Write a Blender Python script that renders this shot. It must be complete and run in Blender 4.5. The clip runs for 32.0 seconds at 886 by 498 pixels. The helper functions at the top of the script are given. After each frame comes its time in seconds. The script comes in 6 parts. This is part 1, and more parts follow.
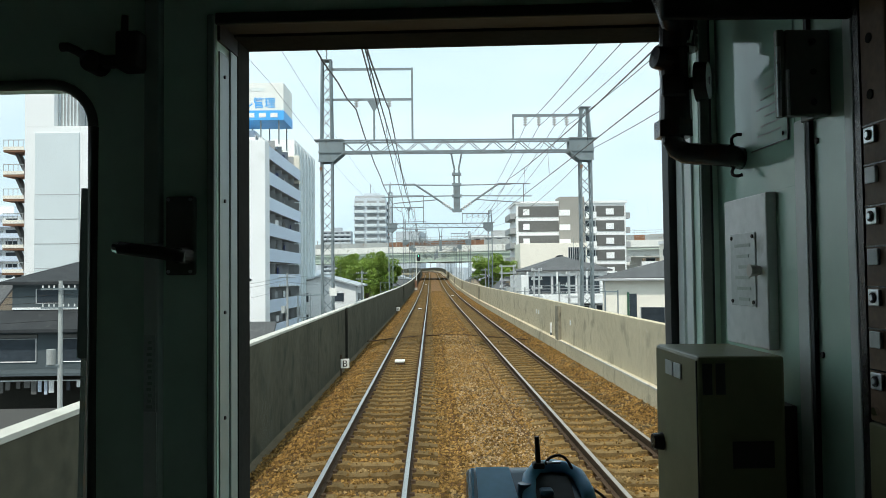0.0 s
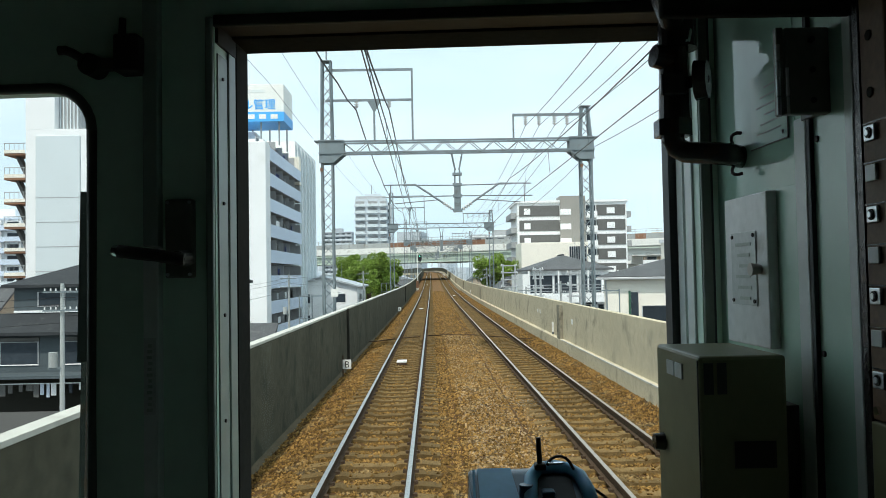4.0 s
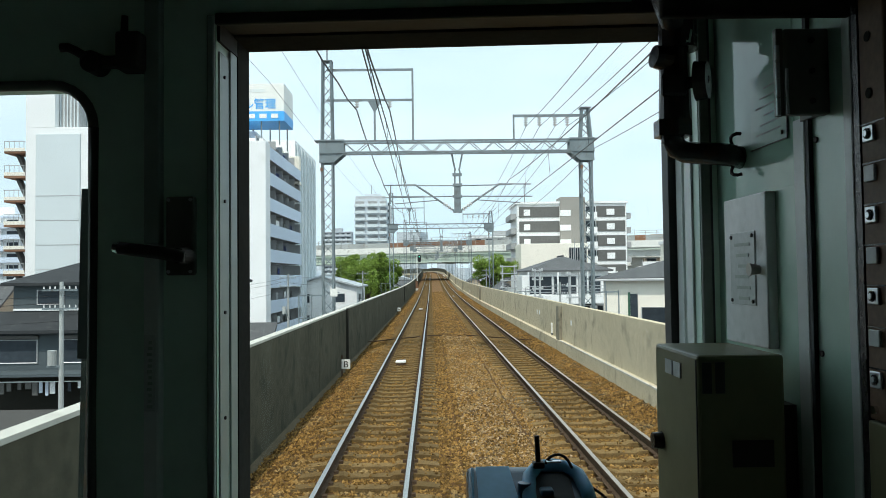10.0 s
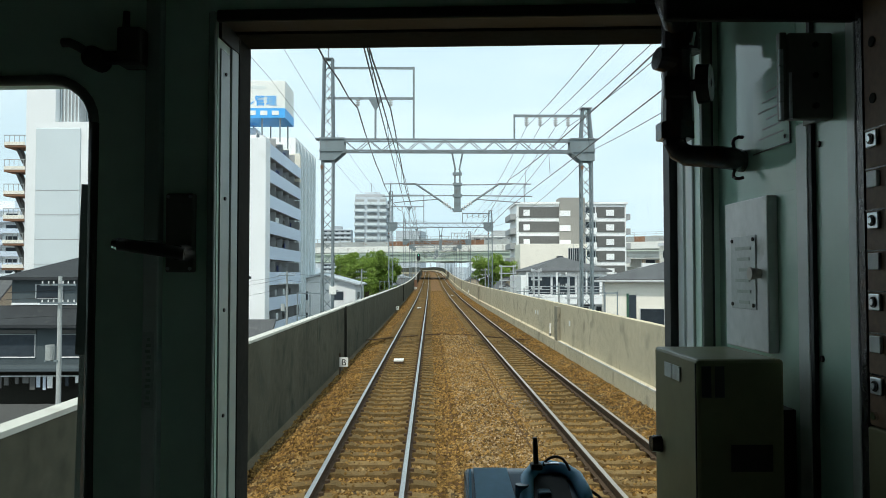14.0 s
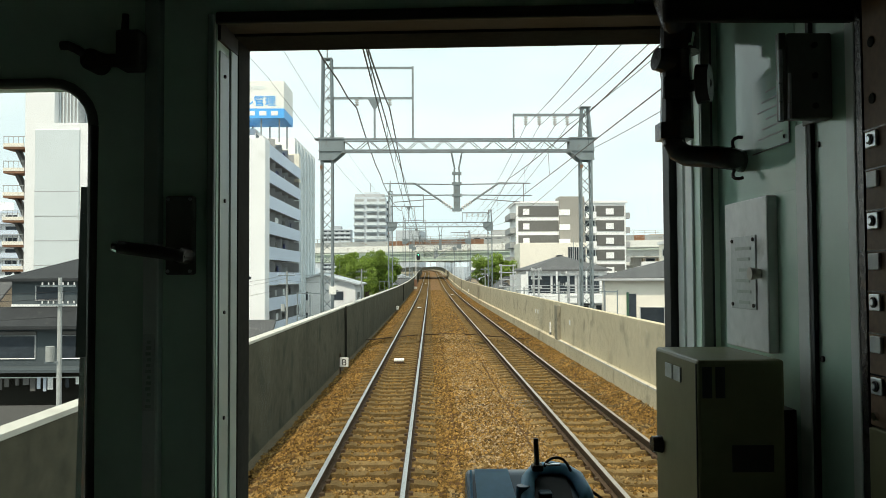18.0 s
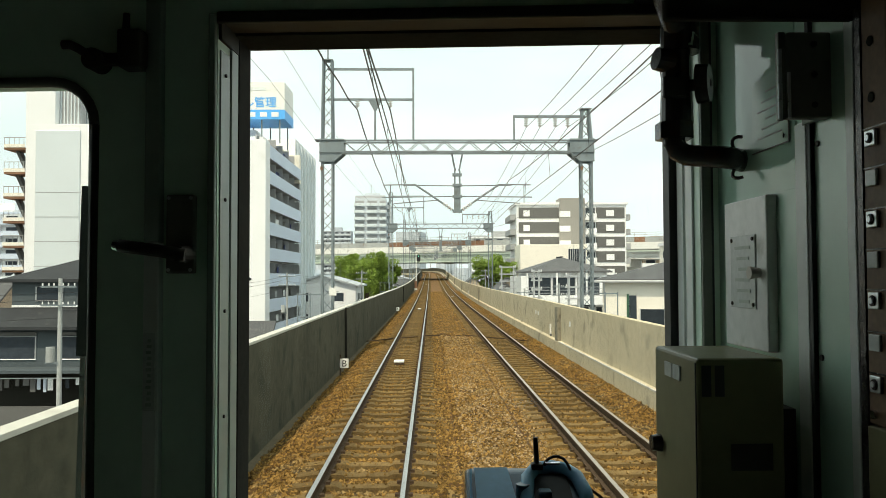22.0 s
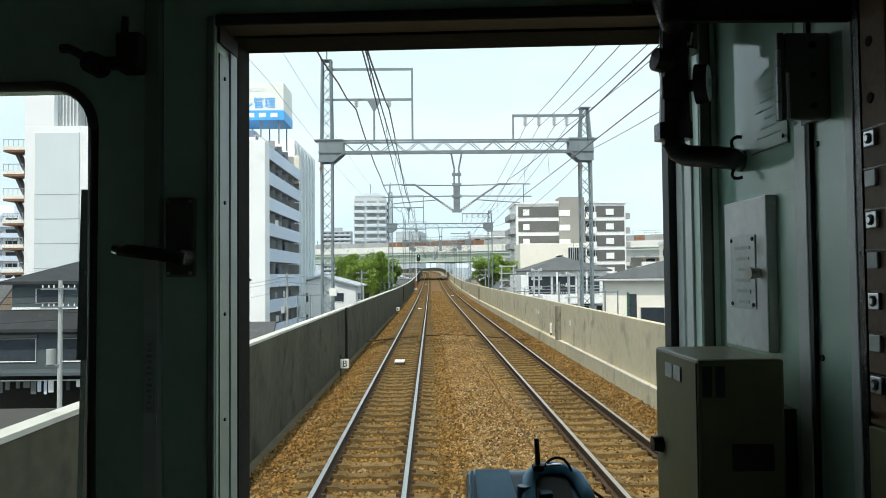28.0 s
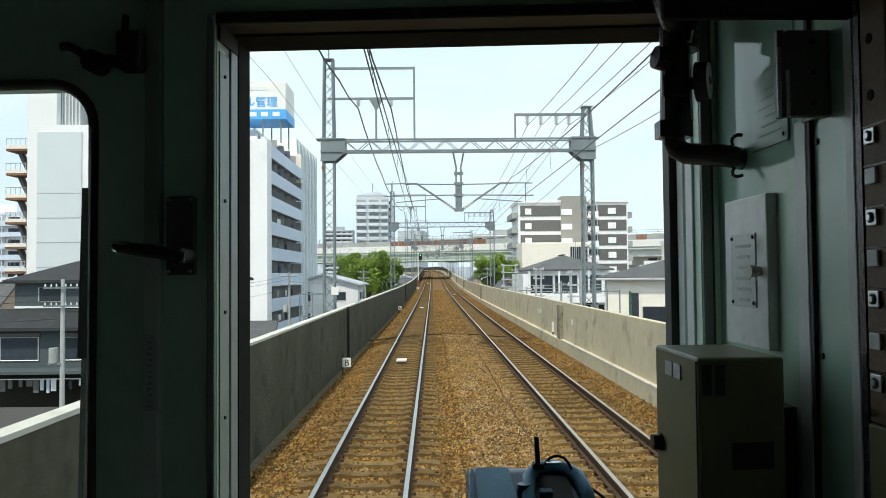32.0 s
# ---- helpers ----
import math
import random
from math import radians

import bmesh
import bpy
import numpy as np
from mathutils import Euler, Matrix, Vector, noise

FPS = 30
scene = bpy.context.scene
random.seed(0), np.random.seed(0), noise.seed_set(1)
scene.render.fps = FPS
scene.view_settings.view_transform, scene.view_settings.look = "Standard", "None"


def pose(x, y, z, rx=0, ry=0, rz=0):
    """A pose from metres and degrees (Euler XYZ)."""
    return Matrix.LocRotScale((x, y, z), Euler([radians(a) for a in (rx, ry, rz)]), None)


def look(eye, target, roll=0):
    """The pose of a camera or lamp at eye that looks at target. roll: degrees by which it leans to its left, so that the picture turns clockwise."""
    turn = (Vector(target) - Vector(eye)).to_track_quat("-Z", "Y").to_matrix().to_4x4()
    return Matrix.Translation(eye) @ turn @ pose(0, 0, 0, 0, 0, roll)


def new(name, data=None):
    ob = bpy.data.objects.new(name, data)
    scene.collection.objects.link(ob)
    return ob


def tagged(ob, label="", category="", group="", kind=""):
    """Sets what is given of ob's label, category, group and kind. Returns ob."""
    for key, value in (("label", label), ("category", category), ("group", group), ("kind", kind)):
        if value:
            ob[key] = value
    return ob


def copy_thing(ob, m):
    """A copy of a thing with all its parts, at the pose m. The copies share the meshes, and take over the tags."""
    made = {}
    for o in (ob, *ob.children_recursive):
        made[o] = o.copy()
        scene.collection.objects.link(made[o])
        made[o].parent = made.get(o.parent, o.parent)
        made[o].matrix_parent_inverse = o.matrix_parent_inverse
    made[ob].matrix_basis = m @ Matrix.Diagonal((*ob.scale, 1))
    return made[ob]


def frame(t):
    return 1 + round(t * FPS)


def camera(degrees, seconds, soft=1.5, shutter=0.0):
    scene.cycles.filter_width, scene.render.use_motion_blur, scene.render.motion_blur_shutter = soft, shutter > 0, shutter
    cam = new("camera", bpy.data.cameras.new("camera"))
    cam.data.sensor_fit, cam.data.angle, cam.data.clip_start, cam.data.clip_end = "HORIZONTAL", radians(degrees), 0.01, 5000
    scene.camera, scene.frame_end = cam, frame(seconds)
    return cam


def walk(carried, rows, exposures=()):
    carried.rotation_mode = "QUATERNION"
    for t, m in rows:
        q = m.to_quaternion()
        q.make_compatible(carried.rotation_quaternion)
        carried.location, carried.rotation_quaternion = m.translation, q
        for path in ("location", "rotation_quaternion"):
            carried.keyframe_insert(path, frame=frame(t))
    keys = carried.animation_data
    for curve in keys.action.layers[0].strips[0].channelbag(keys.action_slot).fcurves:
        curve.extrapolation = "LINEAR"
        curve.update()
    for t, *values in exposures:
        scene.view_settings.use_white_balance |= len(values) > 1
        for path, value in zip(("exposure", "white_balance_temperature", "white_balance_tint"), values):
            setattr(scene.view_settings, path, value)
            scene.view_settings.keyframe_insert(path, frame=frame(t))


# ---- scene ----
cam = camera(60.0, 32.0, soft=0.55)
walk(cam, [
    (0, pose(-0.0009, -0.0015, 2.6499, 91.97, 0.61, -0.94)),
    (1, pose(-0.0008, 0.0006, 2.6508, 91.95, 0.71, -0.95)),
    (2, pose(-0.0004, 0.0001, 2.6505, 91.97, 0.93, -0.92)),
    (3, pose(0.0010, 0.0008, 2.6523, 91.86, 0.92, -0.84)),
    (3.5, pose(0.0007, 0.0007, 2.6509, 92.00, 1.01, -0.87)),
    (5.5, pose(0.0024, 0.0026, 2.6528, 91.84, 1.02, -0.79)),
    (6, pose(-0.0009, -0.0023, 2.6506, 92.01, 0.98, -0.96)),
    (7, pose(-0.0018, -0.0049, 2.6482, 92.21, 0.93, -1.01)),
    (8, pose(-0.0008, -0.0017, 2.6500, 91.97, 0.32, -0.95)),
    (9, pose(-0.0004, -0.0015, 2.6491, 91.98, 0.33, -0.93)),
    (10, pose(0.0004, -0.0022, 2.6487, 92.01, 0.70, -0.88)),
    (11, pose(0.0003, -0.0024, 2.6502, 91.99, 0.05, -0.90)),
    (12, pose(0.0000, -0.0002, 2.6502, 92.00, 0.02, -0.92)),
    (13, pose(0.0000, 0.0000, 2.6500, 92.07, 0.00, -0.93)),
    (14, pose(-0.0008, 0.0001, 2.6502, 91.94, 0.02, -0.96)),
    (14.5, pose(0.0005, -0.0001, 2.6507, 91.92, 0.03, -0.90)),
    (16.5, pose(-0.0002, 0.0000, 2.6519, 91.92, 0.21, -0.94)),
    (17, pose(-0.0004, -0.0008, 2.6504, 92.04, 0.25, -0.93)),
    (18, pose(-0.0011, 0.0000, 2.6527, 91.90, 0.29, -0.97)),
    (19, pose(0.0012, 0.0014, 2.6505, 92.08, 0.29, -0.86)),
    (20, pose(-0.0003, 0.0017, 2.6511, 92.00, 0.26, -0.94)),
    (21, pose(-0.0017, -0.0017, 2.6513, 92.01, 0.22, -1.01)),
    (22, pose(-0.0008, -0.0015, 2.6494, 92.01, 0.20, -0.95)),
    (23, pose(0.0001, -0.0020, 2.6519, 91.99, 0.25, -0.93)),
    (24, pose(-0.0005, -0.0010, 2.6502, 92.05, 0.24, -0.95)),
    (25, pose(0.0000, 0.0008, 2.6498, 92.07, 0.29, -0.96)),
    (25.5, pose(0.0002, -0.0009, 2.6493, 92.13, 0.35, -0.91)),
    (27.5, pose(0.0017, 0.0007, 2.6499, 92.09, 0.46, -0.85)),
    (28, pose(-0.0009, -0.0016, 2.6524, 91.98, 0.55, -0.95)),
    (29, pose(-0.0013, -0.0014, 2.6523, 91.99, 0.57, -0.97)),
    (30, pose(0.0039, 0.0007, 2.6519, 92.00, 0.54, -0.71)),
    (31, pose(0.0001, 0.0006, 2.6499, 92.09, 0.48, -0.92)),
    (32, pose(0.0017, -0.0011, 2.6512, 91.91, 0.53, -0.80)),
], exposures=[
    (0, 0.08, 6550, 11), (8, 0.1, 6450, 11), (14, 0.0, 6500, 10), (17, 0.13, 7250, 11), (19, 0.17, 7400, 11), (22, 0.2, 7750, 10.5),
    (23.5, 0.18, 7700, 9), (24.5, 0.32, 7900, 8), (25.2, 0.7, 7900, 8), (25.5, 0.75, 7900, 8), (27.5, 0.17, 6800, 12), (29, 0.15, 6600, 13), (32, 0.12, 6700, 14)])

# ---- light ----
SUN_EL, SUN_AZ = 58.0, 196.0      # degrees; azimuth clockwise from +y, behind and to the left of the cab
world = bpy.data.worlds.new("hazy_sky")
scene.world = world
world.use_nodes = True
wn, wl = world.node_tree.nodes, world.node_tree.links
wn.clear()
w_out = wn.new("ShaderNodeOutputWorld")
w_bg = wn.new("ShaderNodeBackground")
w_sky = wn.new("ShaderNodeTexSky")
w_sky.sky_type = "NISHITA"
w_sky.sun_disc = False
w_sky.sun_elevation, w_sky.sun_rotation = radians(SUN_EL), radians(SUN_AZ)
w_sky.air_density, w_sky.dust_density, w_sky.ozone_density = 1.0, 4.0, 1.0
w_co = wn.new("ShaderNodeTexCoord")
w_map = wn.new("ShaderNodeMapping")
w_map.inputs["Scale"].default_value = (1.2, 1.2, 4.0)
w_cl = wn.new("ShaderNodeTexNoise")
w_cl.inputs["Scale"].default_value, w_cl.inputs["Detail"].default_value = 2.2, 6.0
w_ramp = wn.new("ShaderNodeValToRGB")
w_ramp.color_ramp.elements[0].position, w_ramp.color_ramp.elements[0].color = 0.32, (8.15, 10.65, 12.0, 1)
w_ramp.color_ramp.elements[1].position, w_ramp.color_ramp.elements[1].color = 0.68, (10.5, 12.65, 13.4, 1)
w_mix = wn.new("ShaderNodeMix")
w_mix.data_type = "RGBA"
w_mix.inputs["Factor"].default_value = 0.86
wl.new(w_co.outputs["Generated"], w_map.inputs["Vector"])
wl.new(w_map.outputs["Vector"], w_cl.inputs["Vector"])
wl.new(w_cl.outputs["Fac"], w_ramp.inputs["Fac"])
wl.new(w_sky.outputs["Color"], w_mix.inputs["A"])
wl.new(w_ramp.outputs["Color"], w_mix.inputs["B"])
wl.new(w_mix.outputs["Result"], w_bg.inputs["Color"])
w_bg.inputs["Strength"].default_value = 0.1
wl.new(w_bg.outputs["Background"], w_out.inputs["Surface"])

sun = new("sun", bpy.data.lights.new("sun", "SUN"))
sun.data.energy, sun.data.angle, sun.data.color = 3.0, radians(1.6), (1.0, 0.95, 0.86)
se, sa = radians(SUN_EL), radians(SUN_AZ)
sun_from = Vector((math.sin(sa) * math.cos(se), math.cos(sa) * math.cos(se), math.sin(se)))
sun.matrix_world = look(sun_from * 300, (0, 0, 0))

# ---- materials ----


def mat(name, base, rough=0.6, metal=0.0, vary=0.18, scale=2.0, bump=0.15, bscale=30.0, second=None, amount=0.5, rnd=0.0, island=0.0, spec=0.5):
    """A surface of base colour with grain and blotches; second: the colour of stains, over that amount of it."""
    m = bpy.data.materials.new(name)
    m.use_nodes = True
    n, l = m.node_tree.nodes, m.node_tree.links
    b = n["Principled BSDF"]
    b.inputs["Roughness"].default_value, b.inputs["Metallic"].default_value = rough, metal
    b.inputs["Specular IOR Level"].default_value = spec
    co = n.new("ShaderNodeTexCoord")
    big, fine = n.new("ShaderNodeTexNoise"), n.new("ShaderNodeTexNoise")
    big.inputs["Scale"].default_value, fine.inputs["Scale"].default_value = scale, scale * 9.0
    big.inputs["Detail"].default_value, fine.inputs["Detail"].default_value = 5.0, 3.0
    l.new(co.outputs["Object"], big.inputs["Vector"])
    l.new(co.outputs["Object"], fine.inputs["Vector"])
    ramp = n.new("ShaderNodeValToRGB")
    lo, hi = max(0.0, 1 - vary), 1 + vary
    ramp.color_ramp.elements[0].position, ramp.color_ramp.elements[1].position = 0.3, 0.7
    ramp.color_ramp.elements[0].color = (base[0] * lo, base[1] * lo, base[2] * lo, 1)
    ramp.color_ramp.elements[1].color = (min(1, base[0] * hi), min(1, base[1] * hi), min(1, base[2] * hi), 1)
    mixed = n.new("ShaderNodeMix")
    mixed.inputs["A"].default_value, mixed.inputs["Factor"].default_value = 0.5, 0.5
    l.new(big.outputs["Fac"], mixed.inputs["A"])
    l.new(fine.outputs["Fac"], mixed.inputs["B"])
    l.new(mixed.outputs["Result"], ramp.inputs["Fac"])
    out = ramp.outputs["Color"]
    if second:
        st = n.new("ShaderNodeTexNoise")
        st.inputs["Scale"].default_value, st.inputs["Detail"].default_value = scale * 2.3, 8.0
        l.new(co.outputs["Object"], st.inputs["Vector"])
        sr = n.new("ShaderNodeValToRGB")
        sr.color_ramp.elements[0].position, sr.color_ramp.elements[1].position = 0.66 - 0.3 * amount, 0.78 - 0.3 * amount
        l.new(st.outputs["Fac"], sr.inputs["Fac"])
        mx = n.new("ShaderNodeMix")
        mx.data_type = "RGBA"
        l.new(sr.outputs["Color"], mx.inputs["Factor"])
        l.new(out, mx.inputs["A"])
        mx.inputs["B"].default_value = (*second, 1)
        out = mx.outputs["Result"]
    if rnd or island:
        hv = n.new("ShaderNodeHueSaturation")
        src = n.new("ShaderNodeNewGeometry").outputs["Random Per Island"] if island else n.new("ShaderNodeObjectInfo").outputs["Random"]
        mr = n.new("ShaderNodeMapRange")
        k = island or rnd
        mr.inputs["To Min"].default_value, mr.inputs["To Max"].default_value = 1 - k, 1 + k
        l.new(src, mr.inputs["Value"])
        l.new(mr.outputs["Result"], hv.inputs["Value"])
        l.new(out, hv.inputs["Color"])
        out = hv.outputs["Color"]
    l.new(out, b.inputs["Base Color"])
    if bump:
        bn = n.new("ShaderNodeTexNoise")
        bn.inputs["Scale"].default_value, bn.inputs["Detail"].default_value = bscale, 4.0
        l.new(co.outputs["Object"], bn.inputs["Vector"])
        bu = n.new("ShaderNodeBump")
        bu.inputs["Strength"].default_value, bu.inputs["Distance"].default_value = bump, 0.3 / bscale
        l.new(bn.outputs["Fac"], bu.inputs["Height"])
        l.new(bu.outputs["Normal"], b.inputs["Normal"])
    return m


def glass_mat(name, tint=(0.97, 0.985, 0.98)):
    """Thin clear pane: light passes, and the sheen grows with the angle."""
    m = bpy.data.materials.new(name)
    m.use_nodes = True
    n, l = m.node_tree.nodes, m.node_tree.links
    n.remove(n["Principled BSDF"])
    clear, gloss, mx, fr = n.new("ShaderNodeBsdfTransparent"), n.new("ShaderNodeBsdfGlossy"), n.new("ShaderNodeMixShader"), n.new("ShaderNodeLayerWeight")
    clear.inputs["Color"].default_value = (*tint, 1)
    gloss.inputs["Roughness"].default_value = 0.02
    fifth, part_ = n.new("ShaderNodeMath"), n.new("ShaderNodeMath")
    fifth.operation, part_.operation = "POWER", "MULTIPLY_ADD"
    fifth.inputs[1].default_value, part_.inputs[1].default_value, part_.inputs[2].default_value = 5.0, 0.6, 0.02
    l.new(fr.outputs["Facing"], fifth.inputs[0])
    l.new(fifth.outputs["Value"], part_.inputs[0])
    l.new(part_.outputs["Value"], mx.inputs["Fac"])
    l.new(clear.outputs["BSDF"], mx.inputs[1])
    l.new(gloss.outputs["BSDF"], mx.inputs[2])
    l.new(mx.outputs["Shader"], n["Material Output"].inputs["Surface"])
    return m


def glow(name, colour, strength):
    m = bpy.data.materials.new(name)
    m.use_nodes = True
    b = m.node_tree.nodes["Principled BSDF"]
    b.inputs["Base Color"].default_value = (*colour, 1)
    b.inputs["Emission Color"].default_value, b.inputs["Emission Strength"].default_value = (*colour, 1), strength
    return m


M_SIDEWALL = mat("glossy_grey_green_cab_paint", (0.55, 0.79, 0.66), 0.26, vary=0.07, scale=3.0, bump=0.04, bscale=120, spec=1.0)
M_LINING = mat("grey_green_cab_paint", (0.68, 0.88, 0.75), 0.34, vary=0.07, scale=3.0, bump=0.05, bscale=120)
# Darkened lining: limits bounce on unseen surfaces and deepens the windscreen top.
M_LINING_DK = mat("darkened_cab_lining", (0.045, 0.046, 0.036), 0.5, vary=0.12, scale=3.0, bump=0.06, bscale=120)
M_ALU = mat("brushed_aluminium", (0.62, 0.66, 0.67), 0.34, 0.85, vary=0.10, scale=6.0, bump=0.04, bscale=200)
M_JAMB = mat("grey_green_jamb_paint", (0.33, 0.39, 0.35), 0.4, vary=0.08, scale=4.0, bump=0.04, bscale=150)
M_WHITE_TRIM = mat("pale_grey_trim_paint", (0.84, 0.89, 0.87), 0.25, vary=0.08, scale=4.0, bump=0.04, bscale=150)
M_RUBBER = mat("black_rubber", (0.028, 0.030, 0.029), 0.6, vary=0.25, scale=12.0, bump=0.08, bscale=200)
M_BLACK = mat("black_painted_iron", (0.052, 0.046, 0.044), 0.27, 0.3, vary=0.3, scale=14.0, bump=0.12, bscale=160, second=(0.07, 0.045, 0.03), amount=0.25)
M_DARKBOX = mat("dark_bronze_paint", (0.045, 0.041, 0.034), 0.55, vary=0.2, scale=8.0, bump=0.08, bscale=160, spec=0.2)
M_PITCH = mat("matt_black_paint", (0.034, 0.033, 0.028), 0.9, vary=0.25, scale=8.0, bump=0.08, bscale=160, spec=0.05)
M_CHROME = mat("chrome", (0.75, 0.76, 0.78), 0.10, 1.0, vary=0.05, scale=9.0, bump=0.0)
M_BOARD = mat("worn_white_plate", (0.90, 0.92, 0.91), 0.22, vary=0.10, scale=7.0, bump=0.04, bscale=150, second=(0.62, 0.63, 0.60), amount=0.25)
M_LABEL = mat("grey_label_plate", (0.70, 0.74, 0.72), 0.25, 0.0, vary=0.12, scale=15.0, bump=0.05, bscale=200)
M_INK = mat("dark_ink", (0.10, 0.11, 0.11), 0.6, vary=0.15, scale=30.0, bump=0.0)
M_CABINET = mat("olive_grey_cabinet_paint", (0.235, 0.225, 0.120), 0.42, vary=0.10, scale=5.0, bump=0.10, bscale=260, spec=0.25)
M_PLATE = mat("worn_grey_lock_plate", (0.16, 0.165, 0.14), 0.45, 0.2, vary=0.15, scale=14.0, bump=0.06, bscale=180)
M_RADIO = mat("dark_blue_moulded_plastic", (0.06, 0.135, 0.20), 0.3, vary=0.12, scale=14.0, bump=0.05, bscale=260)
M_KNOB = mat("ivory_knob", (0.55, 0.52, 0.45), 0.3, vary=0.1, scale=20.0, bump=0.0)
M_DUCT = mat("brown_bakelite_strip", (0.21, 0.12, 0.065), 0.6, vary=0.25, scale=16.0, bump=0.1, bscale=120)
M_BLUECASE = mat("slate_blue_plastic", (0.15, 0.43, 0.66), 0.36, vary=0.10, scale=12.0, bump=0.06, bscale=260)
# Pale tone of the unseen floor throws light up the front wall.
M_CABFLOOR = mat("pale_grey_cab_floor", (0.72, 0.73, 0.66), 0.7, vary=0.2, scale=6.0, bump=0.1, bscale=90)
M_SHEET = mat("glossy_wall_overlay", (0.50, 0.74, 0.62), 0.07, vary=0.05, scale=3.0, bump=0.02, bscale=9, spec=0.5)
M_FAINT = mat("faded_writing", (0.44, 0.50, 0.45), 0.5, vary=0.2, scale=40.0, bump=0.0)
M_PANE = glass_mat("window_glass")
M_PANE_DOOR = glass_mat("faintly_tinted_door_glass", (0.94, 0.955, 0.95))

# Bed darkened so the shade between loose stones sits in its colour.
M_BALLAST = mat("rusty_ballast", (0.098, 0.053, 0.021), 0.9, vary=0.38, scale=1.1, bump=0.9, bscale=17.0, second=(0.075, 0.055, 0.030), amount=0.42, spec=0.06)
# Paler far copy of the bed, averaging stones and their dark gaps.
M_BALLAST_FAR = mat("averaged_rusty_ballast", (0.178, 0.100, 0.044), 0.9, vary=0.38, scale=1.1, bump=0.9, bscale=12.0, second=(0.15, 0.11, 0.065), amount=0.42, spec=0.06)
# Dark tone of the unseen rear wall, set to limit bounced light.
M_REAR_DARK = mat("dark_unseen_rear_wall", (0.10, 0.082, 0.058), 0.95, vary=0.2, scale=5.0, bump=0.2, bscale=60.0, spec=0.05)
M_STONE = mat("rusty_ballast_stone", (0.203, 0.117, 0.036), 0.9, vary=0.45, scale=1.1, bump=0.3, bscale=40.0, second=(0.235, 0.160, 0.072), amount=0.40, island=0.65, spec=0.06)
M_SLEEPER = mat("rust_dusted_concrete_sleeper", (0.165, 0.109, 0.046), 0.9, vary=0.42, scale=4.0, bump=0.7, bscale=45.0, rnd=0.16, spec=0.06)
M_RAILHEAD = mat("worn_rail_head", (0.50, 0.49, 0.47), 0.34, 0.9, vary=0.06, scale=2.0, bump=0.02, bscale=60)
M_RAILDULL = mat("dull_brown_rail_head", (0.43, 0.38, 0.32), 0.40, 0.7, vary=0.12, scale=2.0, bump=0.04, bscale=60)
M_STONE_PALE = mat("pale_grey_ballast_stone", (0.30, 0.215, 0.125), 0.9, vary=0.25, scale=1.4, bump=0.3, bscale=40.0, island=0.5, spec=0.06)
M_W_PALE = mat("pale_blue_grey_panel", (0.62, 0.68, 0.70), 0.7, vary=0.05, scale=0.3, bump=0.05, bscale=12.0, spec=0.2)
M_RAILSIDE = mat("rusty_rail_side", (0.075, 0.050, 0.032), 0.85, 0.0, vary=0.3, scale=5.0, bump=0.2, bscale=70, spec=0.06)
M_CONC_STAIN = mat("stained_pilaster_concrete", (0.27, 0.25, 0.19), 0.9, vary=0.3, scale=2.5, bump=0.3, bscale=24.0, second=(0.12, 0.11, 0.085), amount=0.4, spec=0.06)
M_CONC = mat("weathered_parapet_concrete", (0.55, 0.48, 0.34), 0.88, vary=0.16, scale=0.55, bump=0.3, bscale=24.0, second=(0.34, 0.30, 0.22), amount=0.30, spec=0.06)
M_CONC_PALE = mat("pale_coping_concrete", (0.55, 0.54, 0.48), 0.85, vary=0.12, scale=0.8, bump=0.25, bscale=30.0, second=(0.40, 0.38, 0.33), amount=0.25, spec=0.15)
# Stained concrete, darkened to hold the wall's shade in its colour.
M_CONC_SHADE = mat("shaded_stained_parapet_concrete", (0.082, 0.080, 0.057), 0.85, vary=0.34, scale=0.6, bump=0.3, bscale=24.0, second=(0.048, 0.051, 0.037), amount=0.4, spec=0.08)
# Dirty brown concrete; its dark tone also holds the wall's shade.
M_CONC_DK = mat("shaded_dirty_gutter_concrete", (0.105, 0.085, 0.055), 0.9, vary=0.3, scale=1.2, bump=0.3, bscale=30.0, spec=0.06)
M_GALV = mat("grey_painted_steel", (0.185, 0.225, 0.24), 0.5, 0.1, vary=0.22, scale=3.0, bump=0.08, bscale=60, second=(0.13, 0.13, 0.12), amount=0.2)
M_WIRE = mat("dark_wire", (0.035, 0.037, 0.04), 0.5, 0.3, vary=0.1, scale=3.0, bump=0.0)
M_PORCELAIN = mat("white_porcelain", (0.70, 0.71, 0.70), 0.25, vary=0.06, scale=9.0, bump=0.0)
M_SIGNWHITE = mat("white_sign_paint", (0.78, 0.78, 0.74), 0.5, vary=0.08, scale=6.0, bump=0.05)
M_MINT = mat("mint_green_girder_paint", (0.52, 0.60, 0.52), 0.55, vary=0.09, scale=0.5, bump=0.08, bscale=20.0, second=(0.36, 0.34, 0.26), amount=0.16)
M_DECK = mat("pale_deck_concrete", (0.74, 0.74, 0.70), 0.85, vary=0.10, scale=0.4, bump=0.2, bscale=18.0, second=(0.42, 0.40, 0.36), amount=0.25, spec=0.15)
M_RUST = mat("rusty_barrier_steel", (0.25, 0.14, 0.09), 0.85, 0.2, vary=0.3, scale=0.8, bump=0.2, bscale=25.0, second=(0.36, 0.33, 0.30), amount=0.10, rnd=0.2, spec=0.15)
M_GREYPANEL = mat("grey_barrier_panel", (0.38, 0.40, 0.39), 0.7, 0.1, vary=0.12, scale=0.7, bump=0.1, second=(0.25, 0.17, 0.12), amount=0.18, rnd=0.12)
